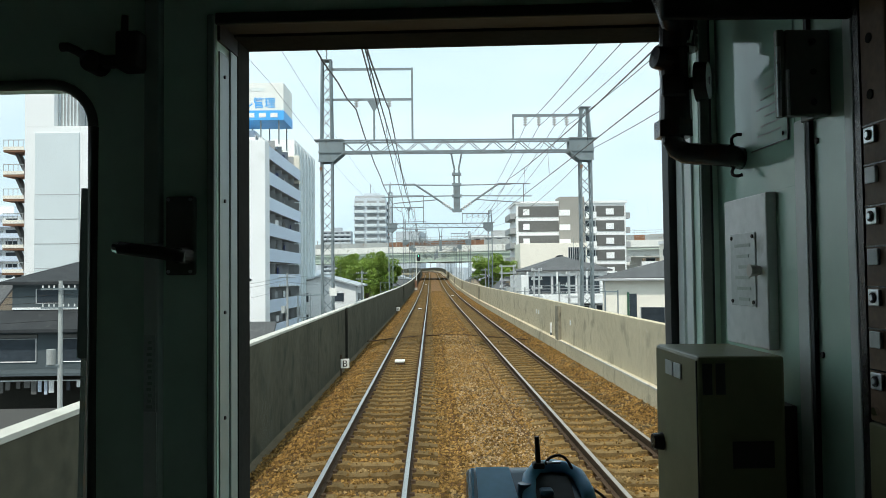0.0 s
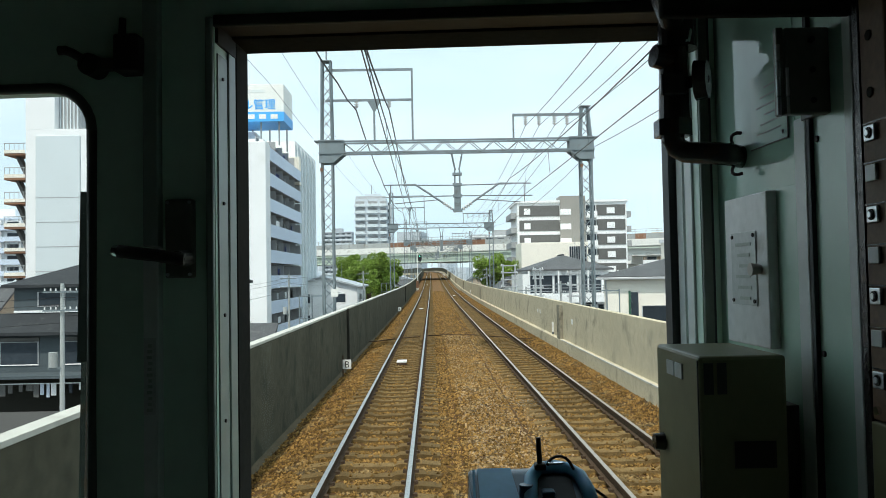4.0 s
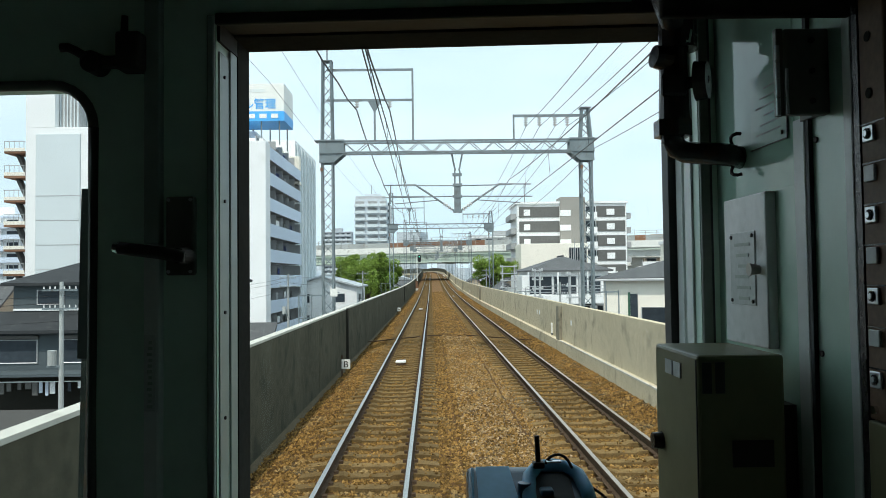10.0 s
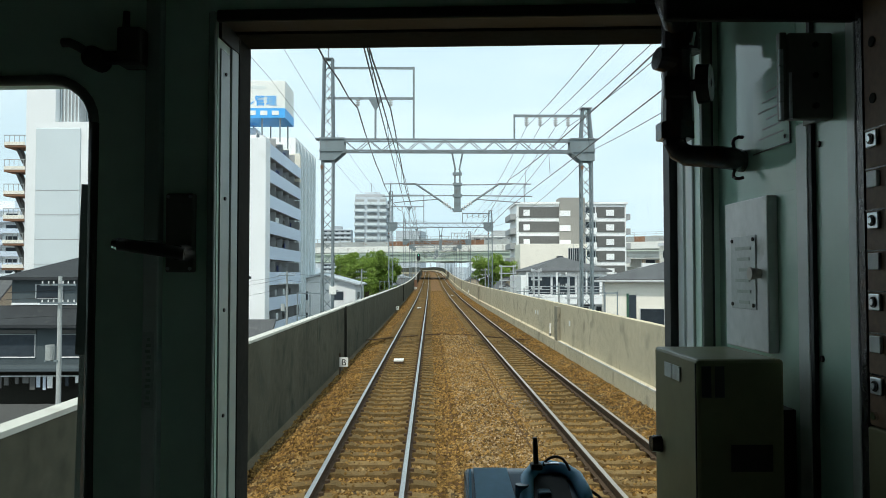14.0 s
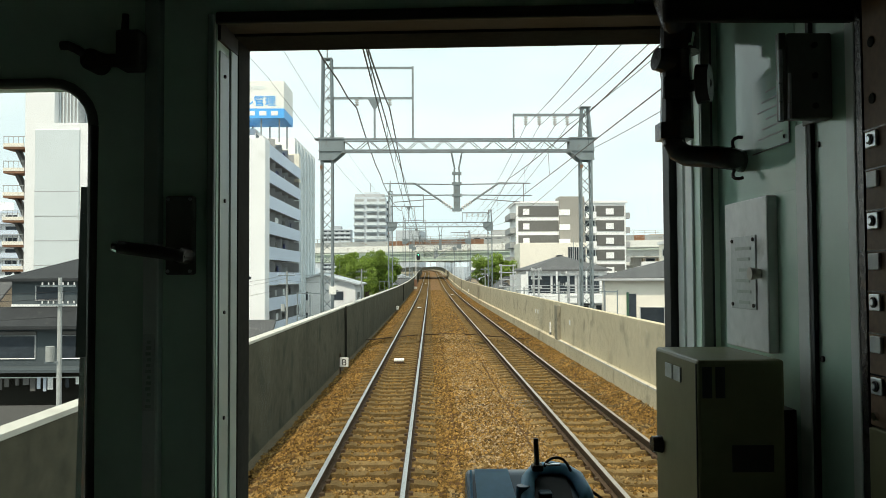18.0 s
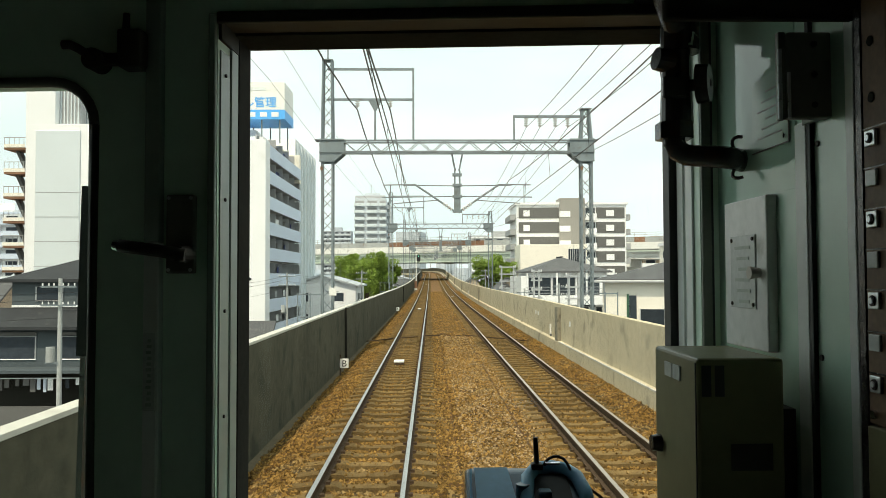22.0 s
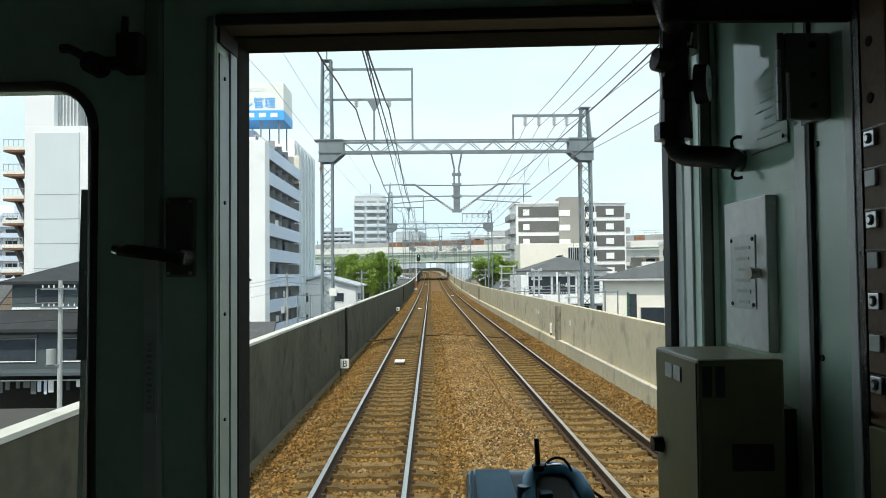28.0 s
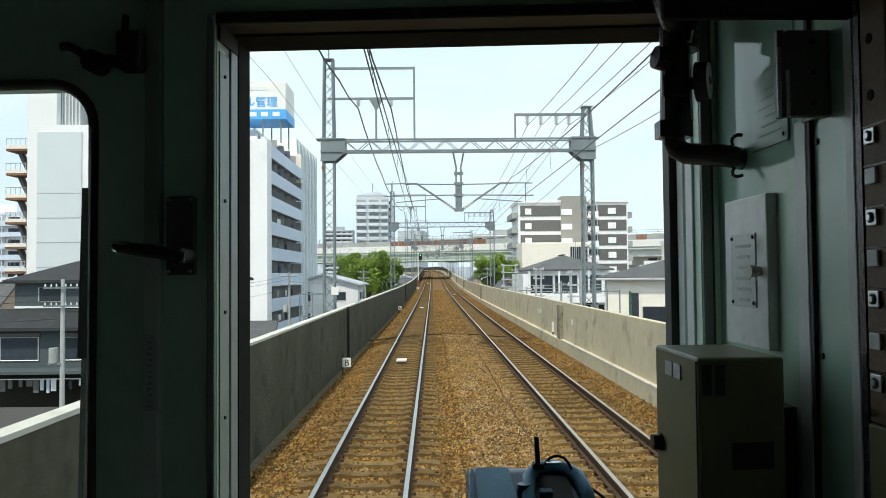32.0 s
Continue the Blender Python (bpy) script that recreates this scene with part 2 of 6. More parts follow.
M_GROUND = mat("city_ground", (0.17, 0.17, 0.165), 0.9, vary=0.3, scale=0.03, bump=0.1, bscale=3.0, spec=0.15)
M_W_WHITE = mat("white_render_wall", (0.82, 0.83, 0.83), 0.8, vary=0.06, scale=0.25, bump=0.1, bscale=12.0, second=(0.74, 0.75, 0.74), amount=0.10, spec=0.15)
M_W_PALEBLUE = mat("pale_blue_grey_balcony_wall", (0.60, 0.68, 0.79), 0.8, vary=0.06, scale=0.4, bump=0.08, bscale=12.0, rnd=0.05, spec=0.15)
M_W_GREY = mat("grey_render_wall", (0.36, 0.37, 0.37), 0.85, vary=0.10, scale=0.3, bump=0.15, bscale=12.0, second=(0.28, 0.28, 0.27), amount=0.2, spec=0.15)
M_W_SLATE = mat("slate_grey_siding", (0.088, 0.108, 0.117), 0.8, vary=0.12, scale=0.6, bump=0.15, bscale=10.0, spec=0.1)
M_W_STONE = mat("stone_grey_tile_wall", (0.30, 0.29, 0.265), 0.75, vary=0.08, scale=0.5, bump=0.15, bscale=10.0, spec=0.15)
# Grey with distance haze mixed in; also used for pale window panes.
M_W_HAZE = mat("hazy_grey_wall", (0.36, 0.39, 0.42), 0.8, vary=0.06, scale=0.4, bump=0.05, bscale=10.0, spec=0.1)
M_W_DKGREY = mat("dark_grey_tile_wall", (0.135, 0.135, 0.13), 0.7, vary=0.10, scale=0.5, bump=0.15, bscale=10.0, spec=0.15)
M_W_CREAM = mat("cream_mortar_wall", (0.82, 0.78, 0.69), 0.85, vary=0.08, scale=0.3, bump=0.2, bscale=14.0, second=(0.66, 0.62, 0.54), amount=0.12, spec=0.15)
M_W_TAN = mat("tan_mortar_wall", (0.46, 0.38, 0.29), 0.85, vary=0.10, scale=0.3, bump=0.2, bscale=14.0, spec=0.15)
M_W_YELLOW = mat("ochre_wall", (0.55, 0.37, 0.14), 0.8, vary=0.08, scale=0.3, bump=0.15, bscale=14.0, spec=0.15)
M_ROOF_GREY = mat("dark_grey_roof_tile", (0.095, 0.098, 0.10), 0.6, vary=0.2, scale=0.9, bump=0.4, bscale=9.0, second=(0.15, 0.15, 0.145), amount=0.2, rnd=0.15, spec=0.15)
M_ROOF_DARK = mat("weathered_black_grey_roof_tile", (0.046, 0.050, 0.053), 0.75, vary=0.25, scale=1.2, bump=0.4, bscale=9.0, second=(0.075, 0.078, 0.078), amount=0.25, spec=0.08)
M_ROOF_BROWN = mat("brown_roof_tile", (0.22, 0.13, 0.095), 0.65, vary=0.22, scale=0.9, bump=0.4, bscale=9.0, rnd=0.15, spec=0.15)
M_ROOF_PALE = mat("pale_metal_roof", (0.48, 0.51, 0.53), 0.45, 0.3, vary=0.10, scale=0.6, bump=0.15, bscale=9.0)
M_GLASS_DK = mat("dark_window_glass", (0.035, 0.045, 0.055), 0.12, 0.0, vary=0.3, scale=0.7, bump=0.0, rnd=0.3, spec=0.25)
M_GLASS_BLUE = mat("blue_window_panel", (0.035, 0.06, 0.24), 0.25, vary=0.15, scale=1.5, bump=0.0)
M_GLASS_SKY = mat("sky_blue_curtain_glass", (0.24, 0.34, 0.42), 0.06, 0.5, vary=0.12, scale=0.5, bump=0.0, rnd=0.15)
M_FRAME = mat("aluminium_sash", (0.50, 0.51, 0.52), 0.45, 0.5, vary=0.06, scale=5.0, bump=0.0)
M_SIGN_BLUE = mat("sign_blue", (0.07, 0.40, 0.85), 0.5, vary=0.05, scale=3.0, bump=0.0)
M_TRUNK = mat("tree_bark", (0.11, 0.085, 0.06), 0.95, vary=0.3, scale=4.0, bump=0.6, bscale=20.0, spec=0.15)
M_LEAF = mat("fresh_green_leaves", (0.185, 0.285, 0.038), 0.55, vary=0.25, scale=0.6, bump=0.0, island=0.40)
# Pale blue-grey that carries the distance haze in its colour.
M_FARHAZE = mat("haze_tinted_far_building", (0.56, 0.61, 0.65), 0.9, vary=0.10, scale=0.05, bump=0.0, rnd=0.12, spec=0.15)
M_LEAFPAINT = mat("dark_green_trim_paint", (0.03, 0.10, 0.06), 0.5, vary=0.1, scale=3.0, bump=0.05)
M_SIGBLACK = mat("signal_black", (0.016, 0.017, 0.018), 0.5, vary=0.2, scale=8.0, bump=0.05)
M_GREENLAMP = glow("green_signal_lens", (0.10, 0.95, 0.55), 2.2)
M_REDLAMP = glow("red_signal_lens", (0.95, 0.06, 0.04), 2.0)

# ---- mesh tools ----


def box(bm, x0, x1, y0, y1, z0, z1, bevel=0.0):
    r = bmesh.ops.create_cube(bm, size=1.0)
    for v in r["verts"]:
        v.co = Vector(((x0 + x1) / 2 + v.co.x * (x1 - x0), (y0 + y1) / 2 + v.co.y * (y1 - y0), (z0 + z1) / 2 + v.co.z * (z1 - z0)))
    if bevel:
        es = {e for v in r["verts"] for e in v.link_edges}
        bmesh.ops.bevel(bm, geom=list(es), offset=bevel, segments=2, affect="EDGES", profile=0.5)
    return bm


def bar(bm, p, q, w, h=None):
    """A straight bar of section w by h from p to q."""
    p, q = Vector(p), Vector(q)
    h = h or w
    d = q - p
    m = Matrix.Translation((p + q) / 2) @ d.to_track_quat("Z", "Y").to_matrix().to_4x4() @ Matrix.Diagonal((w, h, d.length, 1))
    bmesh.ops.create_cube(bm, size=1.0, matrix=m)
    return bm


def rod(bm, p, q, r0, r1=None, seg=12):
    p, q = Vector(p), Vector(q)
    d = q - p
    m = Matrix.Translation((p + q) / 2) @ d.to_track_quat("Z", "Y").to_matrix().to_4x4()
    bmesh.ops.create_cone(bm, cap_ends=True, segments=seg, radius1=r0, radius2=r0 if r1 is None else r1, depth=d.length, matrix=m)
    return bm


def tube(bm, pts, r, seg=10):
    """A bent pipe through the points."""
    rings, pts = [], [Vector(p) for p in pts]
    for i, p in enumerate(pts):
        d = (pts[min(i + 1, len(pts) - 1)] - pts[max(i - 1, 0)]).normalized()
        q = d.to_track_quat("Z", "Y")
        rings.append([bm.verts.new(p + q @ Vector((r * math.cos(a * math.tau / seg), r * math.sin(a * math.tau / seg), 0))) for a in range(seg)])
    for a, b in zip(rings, rings[1:]):
        for i in range(seg):
            bm.faces.new((a[i], a[(i + 1) % seg], b[(i + 1) % seg], b[i])).smooth = True
    bm.faces.new(rings[0][::-1])
    bm.faces.new(rings[-1])
    return bm


def prism(bm, outline, y0, y1):
    """An outline in x and z, drawn out from y0 to y1."""
    a = [bm.verts.new((x, y0, z)) for x, z in outline]
    b = [bm.verts.new((x, y1, z)) for x, z in outline]
    n = len(a)
    bm.faces.new(a)
    bm.faces.new(b[::-1])
    for i in range(n):
        bm.faces.new((a[i], b[i], b[(i + 1) % n], a[(i + 1) % n]))
    return bm


def B():
    return bmesh.new()


def mesh(name, bm, *mats):
    bmesh.ops.recalc_face_normals(bm, faces=bm.faces)
    me = bpy.data.meshes.new(name)
    bm.to_mesh(me)
    bm.free()
    for m in mats:
        me.materials.append(m)
    return me


def part(name, bm, material, parent, label=""):
    ob = new(name, mesh(name, bm, material) if isinstance(bm, bmesh.types.BMesh) else bm)
    ob.parent = parent
    return tagged(ob, label)


def thing(name, m, label, category, group="", kind=""):
    ob = new(name)
    ob.empty_display_size = 0.1
    ob.matrix_basis = m
    return tagged(ob, label, category, group, kind)


def single(name, bm, material, m, label, category, group="", kind=""):
    ob = new(name, mesh(name, bm, material))
    ob.matrix_basis = m
    return tagged(ob, label, category, group, kind)

# ---- the cab ----
EYE = 2.65
CAB = pose(0, 0, EYE)
SIDE = CAB @ Matrix.Scale(0.898, 4)         # fittings along the side wall
FRONT = pose(0, 0, EYE, 0, 0, -3.5)        # the windscreen wall falls back towards the side


def holed(bm, x0, x1, z0, z1, hx0, hx1, hz0, hz1, r, y0, y1, seg=6):
    """A plate in x and z with one round-cornered opening, from y0 to y1."""
    inner, outer = [], []
    for cx, cz, a0, ox, oz in ((hx1 - r, hz1 - r, 0, x1, z1), (hx0 + r, hz1 - r, 90, x0, z1), (hx0 + r, hz0 + r, 180, x0, z0), (hx1 - r, hz0 + r, 270, x1, z0)):
        for i in range(seg + 1):
            a = radians(a0 + 90 * i / seg)
            inner.append((cx + r * math.cos(a), cz + r * math.sin(a)))
            outer.append((ox, oz))
    n = len(inner)
    corner = {}

    def v(p, y):
        key = (round(p[0], 5), round(p[1], 5), y)
        if key not in corner:
            corner[key] = bm.verts.new((p[0], y, p[1]))
        return corner[key]
    for i in range(n):
        j = (i + 1) % n
        for y in (y0, y1):
            f = [v(inner[i], y), v(inner[j], y), v(outer[j], y), v(outer[i], y)]
            f = list(dict.fromkeys(f))
            bm.faces.new(f)
        bm.faces.new([v(inner[i], y0), v(inner[i], y1), v(inner[j], y1), v(inner[j], y0)])
        if outer[i] != outer[j]:
            bm.faces.new([v(outer[i], y0), v(outer[j], y0), v(outer[j], y1), v(outer[i], y1)])
    return bm


def ring_pts(hx0, hx1, hz0, hz1, r, y, seg=6):
    pts = []
    for cx, cz, a0 in ((hx1 - r, hz1 - r, 0), (hx0 + r, hz1 - r, 90), (hx0 + r, hz0 + r, 180), (hx1 - r, hz0 + r, 270)):
        for i in range(seg + 1):
            a = radians(a0 + 90 * i / seg)
            pts.append((cx + r * math.cos(a), y, cz + r * math.sin(a)))
    return pts + [pts[0]]


# walls, floor and ceiling that close the cab; unseen ones are toned to steer bounced light
bm = B()
box(bm, -0.442, -0.366, 1.06, 1.20, -1.45, 0.95)
box(bm, -0.366, 0.366, 1.06, 1.20, 0.3665, 0.95)
box(bm, -0.366, 0.366, 1.06, 1.20, -1.45, -0.42)
box(bm, 0.3042, 0.345, 1.06, 1.20, -1.45, 0.95)
box(bm, -1.20, -1.09, 1.06, 1.20, -1.45, 0.95)
box(bm, -2.25, -1.20, 1.06, 1.20, 0.50, 0.95)
box(bm, -2.25, -1.20, 1.06, 1.20, -1.45, -0.42)
box(bm, -2.36, -2.25, 1.06, 1.20, -1.45, 0.95)
box(bm, -1.09, -0.442, 1.06, 1.20, 0.56, 0.95)
wall_front = single("wall_front", bm, M_LINING, FRONT, "grey-green painted steel cab front wall round the windscreen", "wall", kind="structure")
single("wall_right", box(B(), 0.395, 0.455, -0.75, 1.06, -1.45, 0.95), M_SIDEWALL, CAB, "grey-green painted cab side wall with trim strips", "wall", kind="structure")
single("wall_left", box(B(), -2.32, -2.26, -0.75, 1.36, -1.45, 0.95), M_LINING_DK, CAB, "unseen far side wall of the cab, dark to limit bounced light", "wall", kind="structure")
rear = single("wall_rear", box(B(), -2.26, 0.455, -0.80, -0.75, -0.339, 0.95), M_REAR_DARK, CAB, "unseen rear wall of the cab, dark to limit bounced light", "wall", kind="structure")
part("lower_panel", box(B(), -2.26, 0.455, -0.80, -0.75, -1.45, -0.34), M_PLATE, rear, "unseen lower rear panel, toned to steer bounced light")
single("ceiling", box(B(), -2.32, 0.455, -0.80, 1.40, 0.95, 1.02), M_LINING_DK, CAB, "unseen cab ceiling, dark to limit bounced light", "ceiling", kind="structure")
single("floor", box(B(), -2.32, 0.455, -0.80, 1.40, -1.52, -1.45), M_CABFLOOR, CAB, "unseen cab floor, pale to bounce light upward", "floor", kind="structure")
bm = B()
for y in (-0.3, 0.6):
    for x in (-1.475, -0.345):
        rod(bm, (x - 0.06, y, -2.22), (x + 0.06, y, -2.22), 0.43, seg=32)
    rod(bm, (-1.475, y, -2.22), (-0.345, y, -2.22), 0.09)
    for x in (-1.6, -0.22):
        box(bm, x - 0.06, x + 0.06, y - 0.16, y + 0.16, -2.36, -1.52)
for x in (-1.6, -0.22):
    box(bm, x - 0.06, x + 0.06, -0.46, 0.76, -2.0, -1.86)
single("bogie", bm, M_BLACK, CAB, "dark steel bogie under the cab on the rails", "bogie", kind="structure")

# the windscreen that the camera looks through
win = thing("window_1", FRONT, "wide cab windscreen in an aluminium and rubber frame", "window", kind="structure")
part("window_frame", box(B(), -0.3658, -0.3638, 1.068, 1.106, -0.42, 0.3230), M_JAMB, win, "pale grey reveal strip")
part("window_frame", box(B(), -0.3635, 0.301, 1.062, 1.120, 0.3632, 0.3663), M_DARKBOX, win, "dark reveal strip over the glass")
part("bead", box(B(), -0.3658, -0.3622, 1.112, 1.142, -0.42, 0.3360, 0.001), M_JAMB, win, "bright glazing bead")
part("bead", box(B(), 0.2985, 0.3038, 1.128, 1.160, -0.42, 0.3625, 0.001), M_WHITE_TRIM, win, "bright glazing bead")
part("bead", box(B(), 0.3005, 0.3038, 1.088, 1.122, -0.42, 0.3625, 0.001), M_WHITE_TRIM, win, "grey glazing bead")
part("joint", box(B(), 0.3180, 0.3215, 1.0575, 1.0598, -0.42, 0.3625), M_RUBBER, win, "black joint strip")
part("gasket", box(B(), -0.3658, -0.3612, 1.144, 1.20, -0.42, 0.3625), M_PITCH, win, "black rubber gasket")
part("gasket", box(B(), 0.2880, 0.3038, 1.163, 1.20, -0.42, 0.3625), M_RUBBER, win, "black rubber gasket")
part("corner_block", box(B(), -0.3658, -0.3615, 1.062, 1.142, 0.3365, 0.3628), M_DARKBOX, win, "dark corner block of the frame")
part("gasket", box(B(), -0.3658, 0.3038, 1.125, 1.20, 0.3605, 0.3663), M_PITCH, win, "black rubber gasket")
for z in (0.29, 0.11, -0.05, -0.20, -0.33):
    part("screw", rod(B(), (-0.3637, 1.086, z), (-0.3615, 1.086, z), 0.0026, seg=8), M_DARKBOX, win)
part("pane", box(B(), -0.366, 0.304, 1.2005, 1.2065, -0.42, 0.3665), M_PANE, win, "clear laminated glass").visible_shadow = False
frame_trim = thing("window_surround", FRONT, "raised painted surround of the windscreen opening", "window frame", kind="structure")
part("surround_left", box(B(), -0.378, -0.3665, 1.052, 1.0598, -0.42, 0.372, 0.003), M_JAMB, frame_trim)
part("pillar_strip", box(B(), 0.3050, 0.3176, 1.0535, 1.0596, -0.42, 0.3665, 0.001), M_PLATE, frame_trim, "dark grey pillar strip")
# Darker than the side strip: shade over the windscreen is put into the colour.
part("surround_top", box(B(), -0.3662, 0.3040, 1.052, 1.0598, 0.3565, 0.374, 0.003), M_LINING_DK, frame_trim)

# end door with its tall round-cornered window
door = thing("door_1", FRONT, "grey-green gangway end door with a tall round-cornered window", "door", kind="structure")
part("door_leaf", holed(B(), -1.085, -0.466, -1.45, 0.555, -0.99, -0.548, -0.62, 0.275, 0.060, 1.062, 1.10), M_LINING, door, "grey-green door leaf")
part("door_edge", box(B(), -0.4655, -0.4435, 1.048, 1.11, 0.0485, 0.555, 0.002), M_JAMB, door, "dull painted edge strip of the door")
part("door_edge", box(B(), -0.4655, -0.4435, 1.048, 1.11, -1.45, 0.0475, 0.002), M_WHITE_TRIM, door, "pale metal edge strip of the door")
part("edge_plate", box(B(), -0.4635, -0.4455, 1.0455, 1.0478, -0.42, -0.185), M_WHITE_TRIM, door, "pale metal edge plate")
part("gasket", tube(B(), ring_pts(-0.993, -0.5445, -0.623, 0.2785, 0.062, 1.062), 0.0075, 8), M_PLATE, door, "worn dark rubber gasket")
part("pane", box(B(), -0.989, -0.549, 1.078, 1.084, -0.619, 0.274), M_PANE_DOOR, door, "clear glass").visible_shadow = False
lock = part("lock_plate", box(B(), -0.4335, -0.3935, 1.046, 1.0597, 0.004, 0.114, 0.003), M_PLATE, door, "worn grey lock plate with four screws")
for x, z in ((-0.429, 0.109), (-0.398, 0.109), (-0.429, 0.009), (-0.398, 0.009)):
    part("screw", rod(B(), (x, 1.044, z), (x, 1.047, z), 0.0025, seg=8), M_ALU, lock)
bm = B()
rod(bm, (-0.404, 1.046, 0.031), (-0.397, 0.998, 0.030), 0.012, 0.010, 14)
tube(bm, [(-0.388, 1.000, 0.0285), (-0.398, 0.998, 0.030), (-0.425, 0.997, 0.0345), (-0.46, 0.998, 0.039), (-0.478, 1.000, 0.0415)], 0.0085, 12)
part("lever_handle", bm, M_DARKBOX, door, "dark bronze lever handle")
part("handle_tip", rod(B(), (-0.477, 1.000, 0.0413), (-0.4845, 1.000, 0.0425), 0.0088, 0.007, 12), M_CHROME, door, "worn bright handle tip")
note = part("edge_sticker", box(B(), -0.4625, -0.4465, 1.0440, 1.0453, -0.183, -0.078), M_LABEL, door, "faded sticker with a column of small marks")
for i in range(12):
    part("mark", box(B(), -0.4585 + 0.0012 * (i % 3), -0.4505 - 0.001 * (i % 2), 1.0431, 1.0438, -0.179 + i * 0.0080, -0.1745 + i * 0.0080), M_FAINT, note)

wiper = thing("window_wiper", FRONT, "black upright wiper resting outside the end door window", "wiper")
part("blade", bar(B(), (-0.6425, 1.24, 0.150), (-0.6490, 1.24, -0.130), 0.012, 0.02), M_RUBBER, wiper)
part("wiper_arm", bar(B(), (-0.6515, 1.256, 0.02), (-0.668, 1.262, -0.62), 0.010, 0.012), M_BLACK, wiper)
part("pivot", rod(B(), (-0.668, 1.27, -0.62), (-0.668, 1.10, -0.66), 0.014), M_BLACK, wiper)

winder = thing("blind_winder", FRONT, "black roller blind winder fixed above the end door", "blind winder")
part("body", box(B(), -0.497, -0.462, 1.025, 1.0595, 0.290, 0.343, 0.004), M_DARKBOX, winder)
part("drum", rod(B(), (-0.490, 1.04, 0.343), (-0.489, 1.04, 0.368), 0.0052, 0.0045, 14), M_DARKBOX, winder)
part("gear_case", rod(B(), (-0.534, 1.030, 0.303), (-0.533, 1.0595, 0.304), 0.015, 0.016, 18), M_DARKBOX, winder)
part("link", box(B(), -0.530, -0.4975, 1.035, 1.05, 0.296, 0.312, 0.002), M_DARKBOX, winder)
part("crank", tube(B(), [(-0.540, 1.028, 0.309), (-0.551, 1.026, 0.316), (-0.562, 1.025, 0.321), (-0.572, 1.025, 0.321)], 0.0062), M_DARKBOX, winder)

# side wall trim
trim = thing("trim", SIDE, "pale vertical trim strips along the cab side wall", "trim", kind="structure")
part("strip", box(B(), 0.4335, 0.4397, 0.8735, 0.902, -1.45, 0.178, 0.002), M_WHITE_TRIM, trim)
part("strip", box(B(), 0.4335, 0.4397, 0.7725, 0.790, -1.45, 0.95, 0.002), M_WHITE_TRIM, trim)
part("joint", box(B(), 0.4345, 0.4397, 0.8660, 0.8733, -1.45, 0.95), M_RUBBER, trim, "black joint strip")
part("joint", box(B(), 0.4345, 0.4397, 0.762, 0.7723, -1.45, 0.95), M_RUBBER, trim, "black joint strip")
for z in (0.148, -0.094, -0.30):
    part("screw", rod(B(), (0.4398, 0.857, z), (0.4375, 0.857, z), 0.0035, seg=10), M_DARKBOX, trim)

duct = thing("fuse_strip", SIDE, "brown terminal strip with square bright bolt washers", "terminal strip")
part("backing", box(B(), 0.425, 0.4397, 0.700, 0.742, -0.145, 0.36, 0.002), M_DUCT, duct, "brown moulded strip")
part("foot_cover", box(B(), 0.423, 0.4397, 0.700, 0.742, -1.0, -0.146, 0.002), M_CABINET, duct, "olive lower cover")
for i, z in enumerate((0.1307, 0.0922, 0.0522, 0.0132, -0.0258, -0.0659, -0.1054)):
    nut = part("washer", box(B(), 0.4215, 0.4248, 0.7165, 0.7345, z - 0.0080, z + 0.0080, 0.001), M_ALU if i % 2 == 0 else M_LABEL, duct)
    part("joint_line", box(B(), 0.4243, 0.4249, 0.701, 0.741, z + 0.0095, z + 0.0110), M_BLACK, duct)
    if i % 2 == 0:
        part("bolt_ring", rod(B(), (0.4214, 0.7255, z), (0.4202, 0.7255, z), 0.0052, seg=14), M_DARKBOX, nut)
        part("bolt", rod(B(), (0.4201, 0.7255, z), (0.4188, 0.7255, z), 0.0032, seg=6), M_ALU, nut)
for z in (0.17, 0.225):
    part("bolt_hole", rod(B(), (0.4248, 0.7255, z), (0.4238, 0.7255, z), 0.005, seg=12), M_PITCH, duct)
part("cover_screw", rod(B(), (0.4228, 0.7265, -0.134), (0.4190, 0.7265, -0.134), 0.004, seg=10), M_CHROME, duct)
part("dark_edge", box(B(), 0.424, 0.4397, 0.7425, 0.752, -1.0, 0.36), M_BLACK, duct, "black edge strip")

# plastic sleeve with a faded notice, and the hinged bracket beside it
# Added glossy overlay, so this stretch of painted wall mirrors the sky.
gloss = thing("splash_panel", CAB @ pose(0.3944, 1.055, 0), "glossy grey-green overlay on the side wall, added to catch reflections", "wall panel")
part("sheet", box(B(), -0.0012, 0.0, -0.240, 0.0, 0.0925, 0.372, 0.0004), M_SHEET, gloss, "shiny painted sheet")
part("lower_sheet", box(B(), -0.0011, 0.0, -0.240, 0.0, -0.43, 0.0931), M_SIDEWALL, gloss, "painted lower sheet")
for z in (0.12, 0.33):
    part("rivet", rod(B(), (-0.0012, -0.012, z), (-0.0024, -0.012, z), 0.002, seg=8), M_PLATE, gloss)
sleeve = thing("notice_sleeve", CAB, "clear plastic sleeve with a faded notice hung on the side wall", "notice")
part("sheet", box(B(), 0.3918, 0.3925, 0.826, 0.921, 0.1455, 0.232, 0.0002), M_SIDEWALL, sleeve, "sheet of paper behind clear plastic")
for k in range(6):
    part("text_bar", box(B(), 0.3912, 0.3917, 0.842 + 0.004 * (k % 2), 0.905 - 0.011 * (k % 3), 0.160 + 0.0105 * k, 0.1618 + 0.0105 * k), M_FAINT, sleeve)
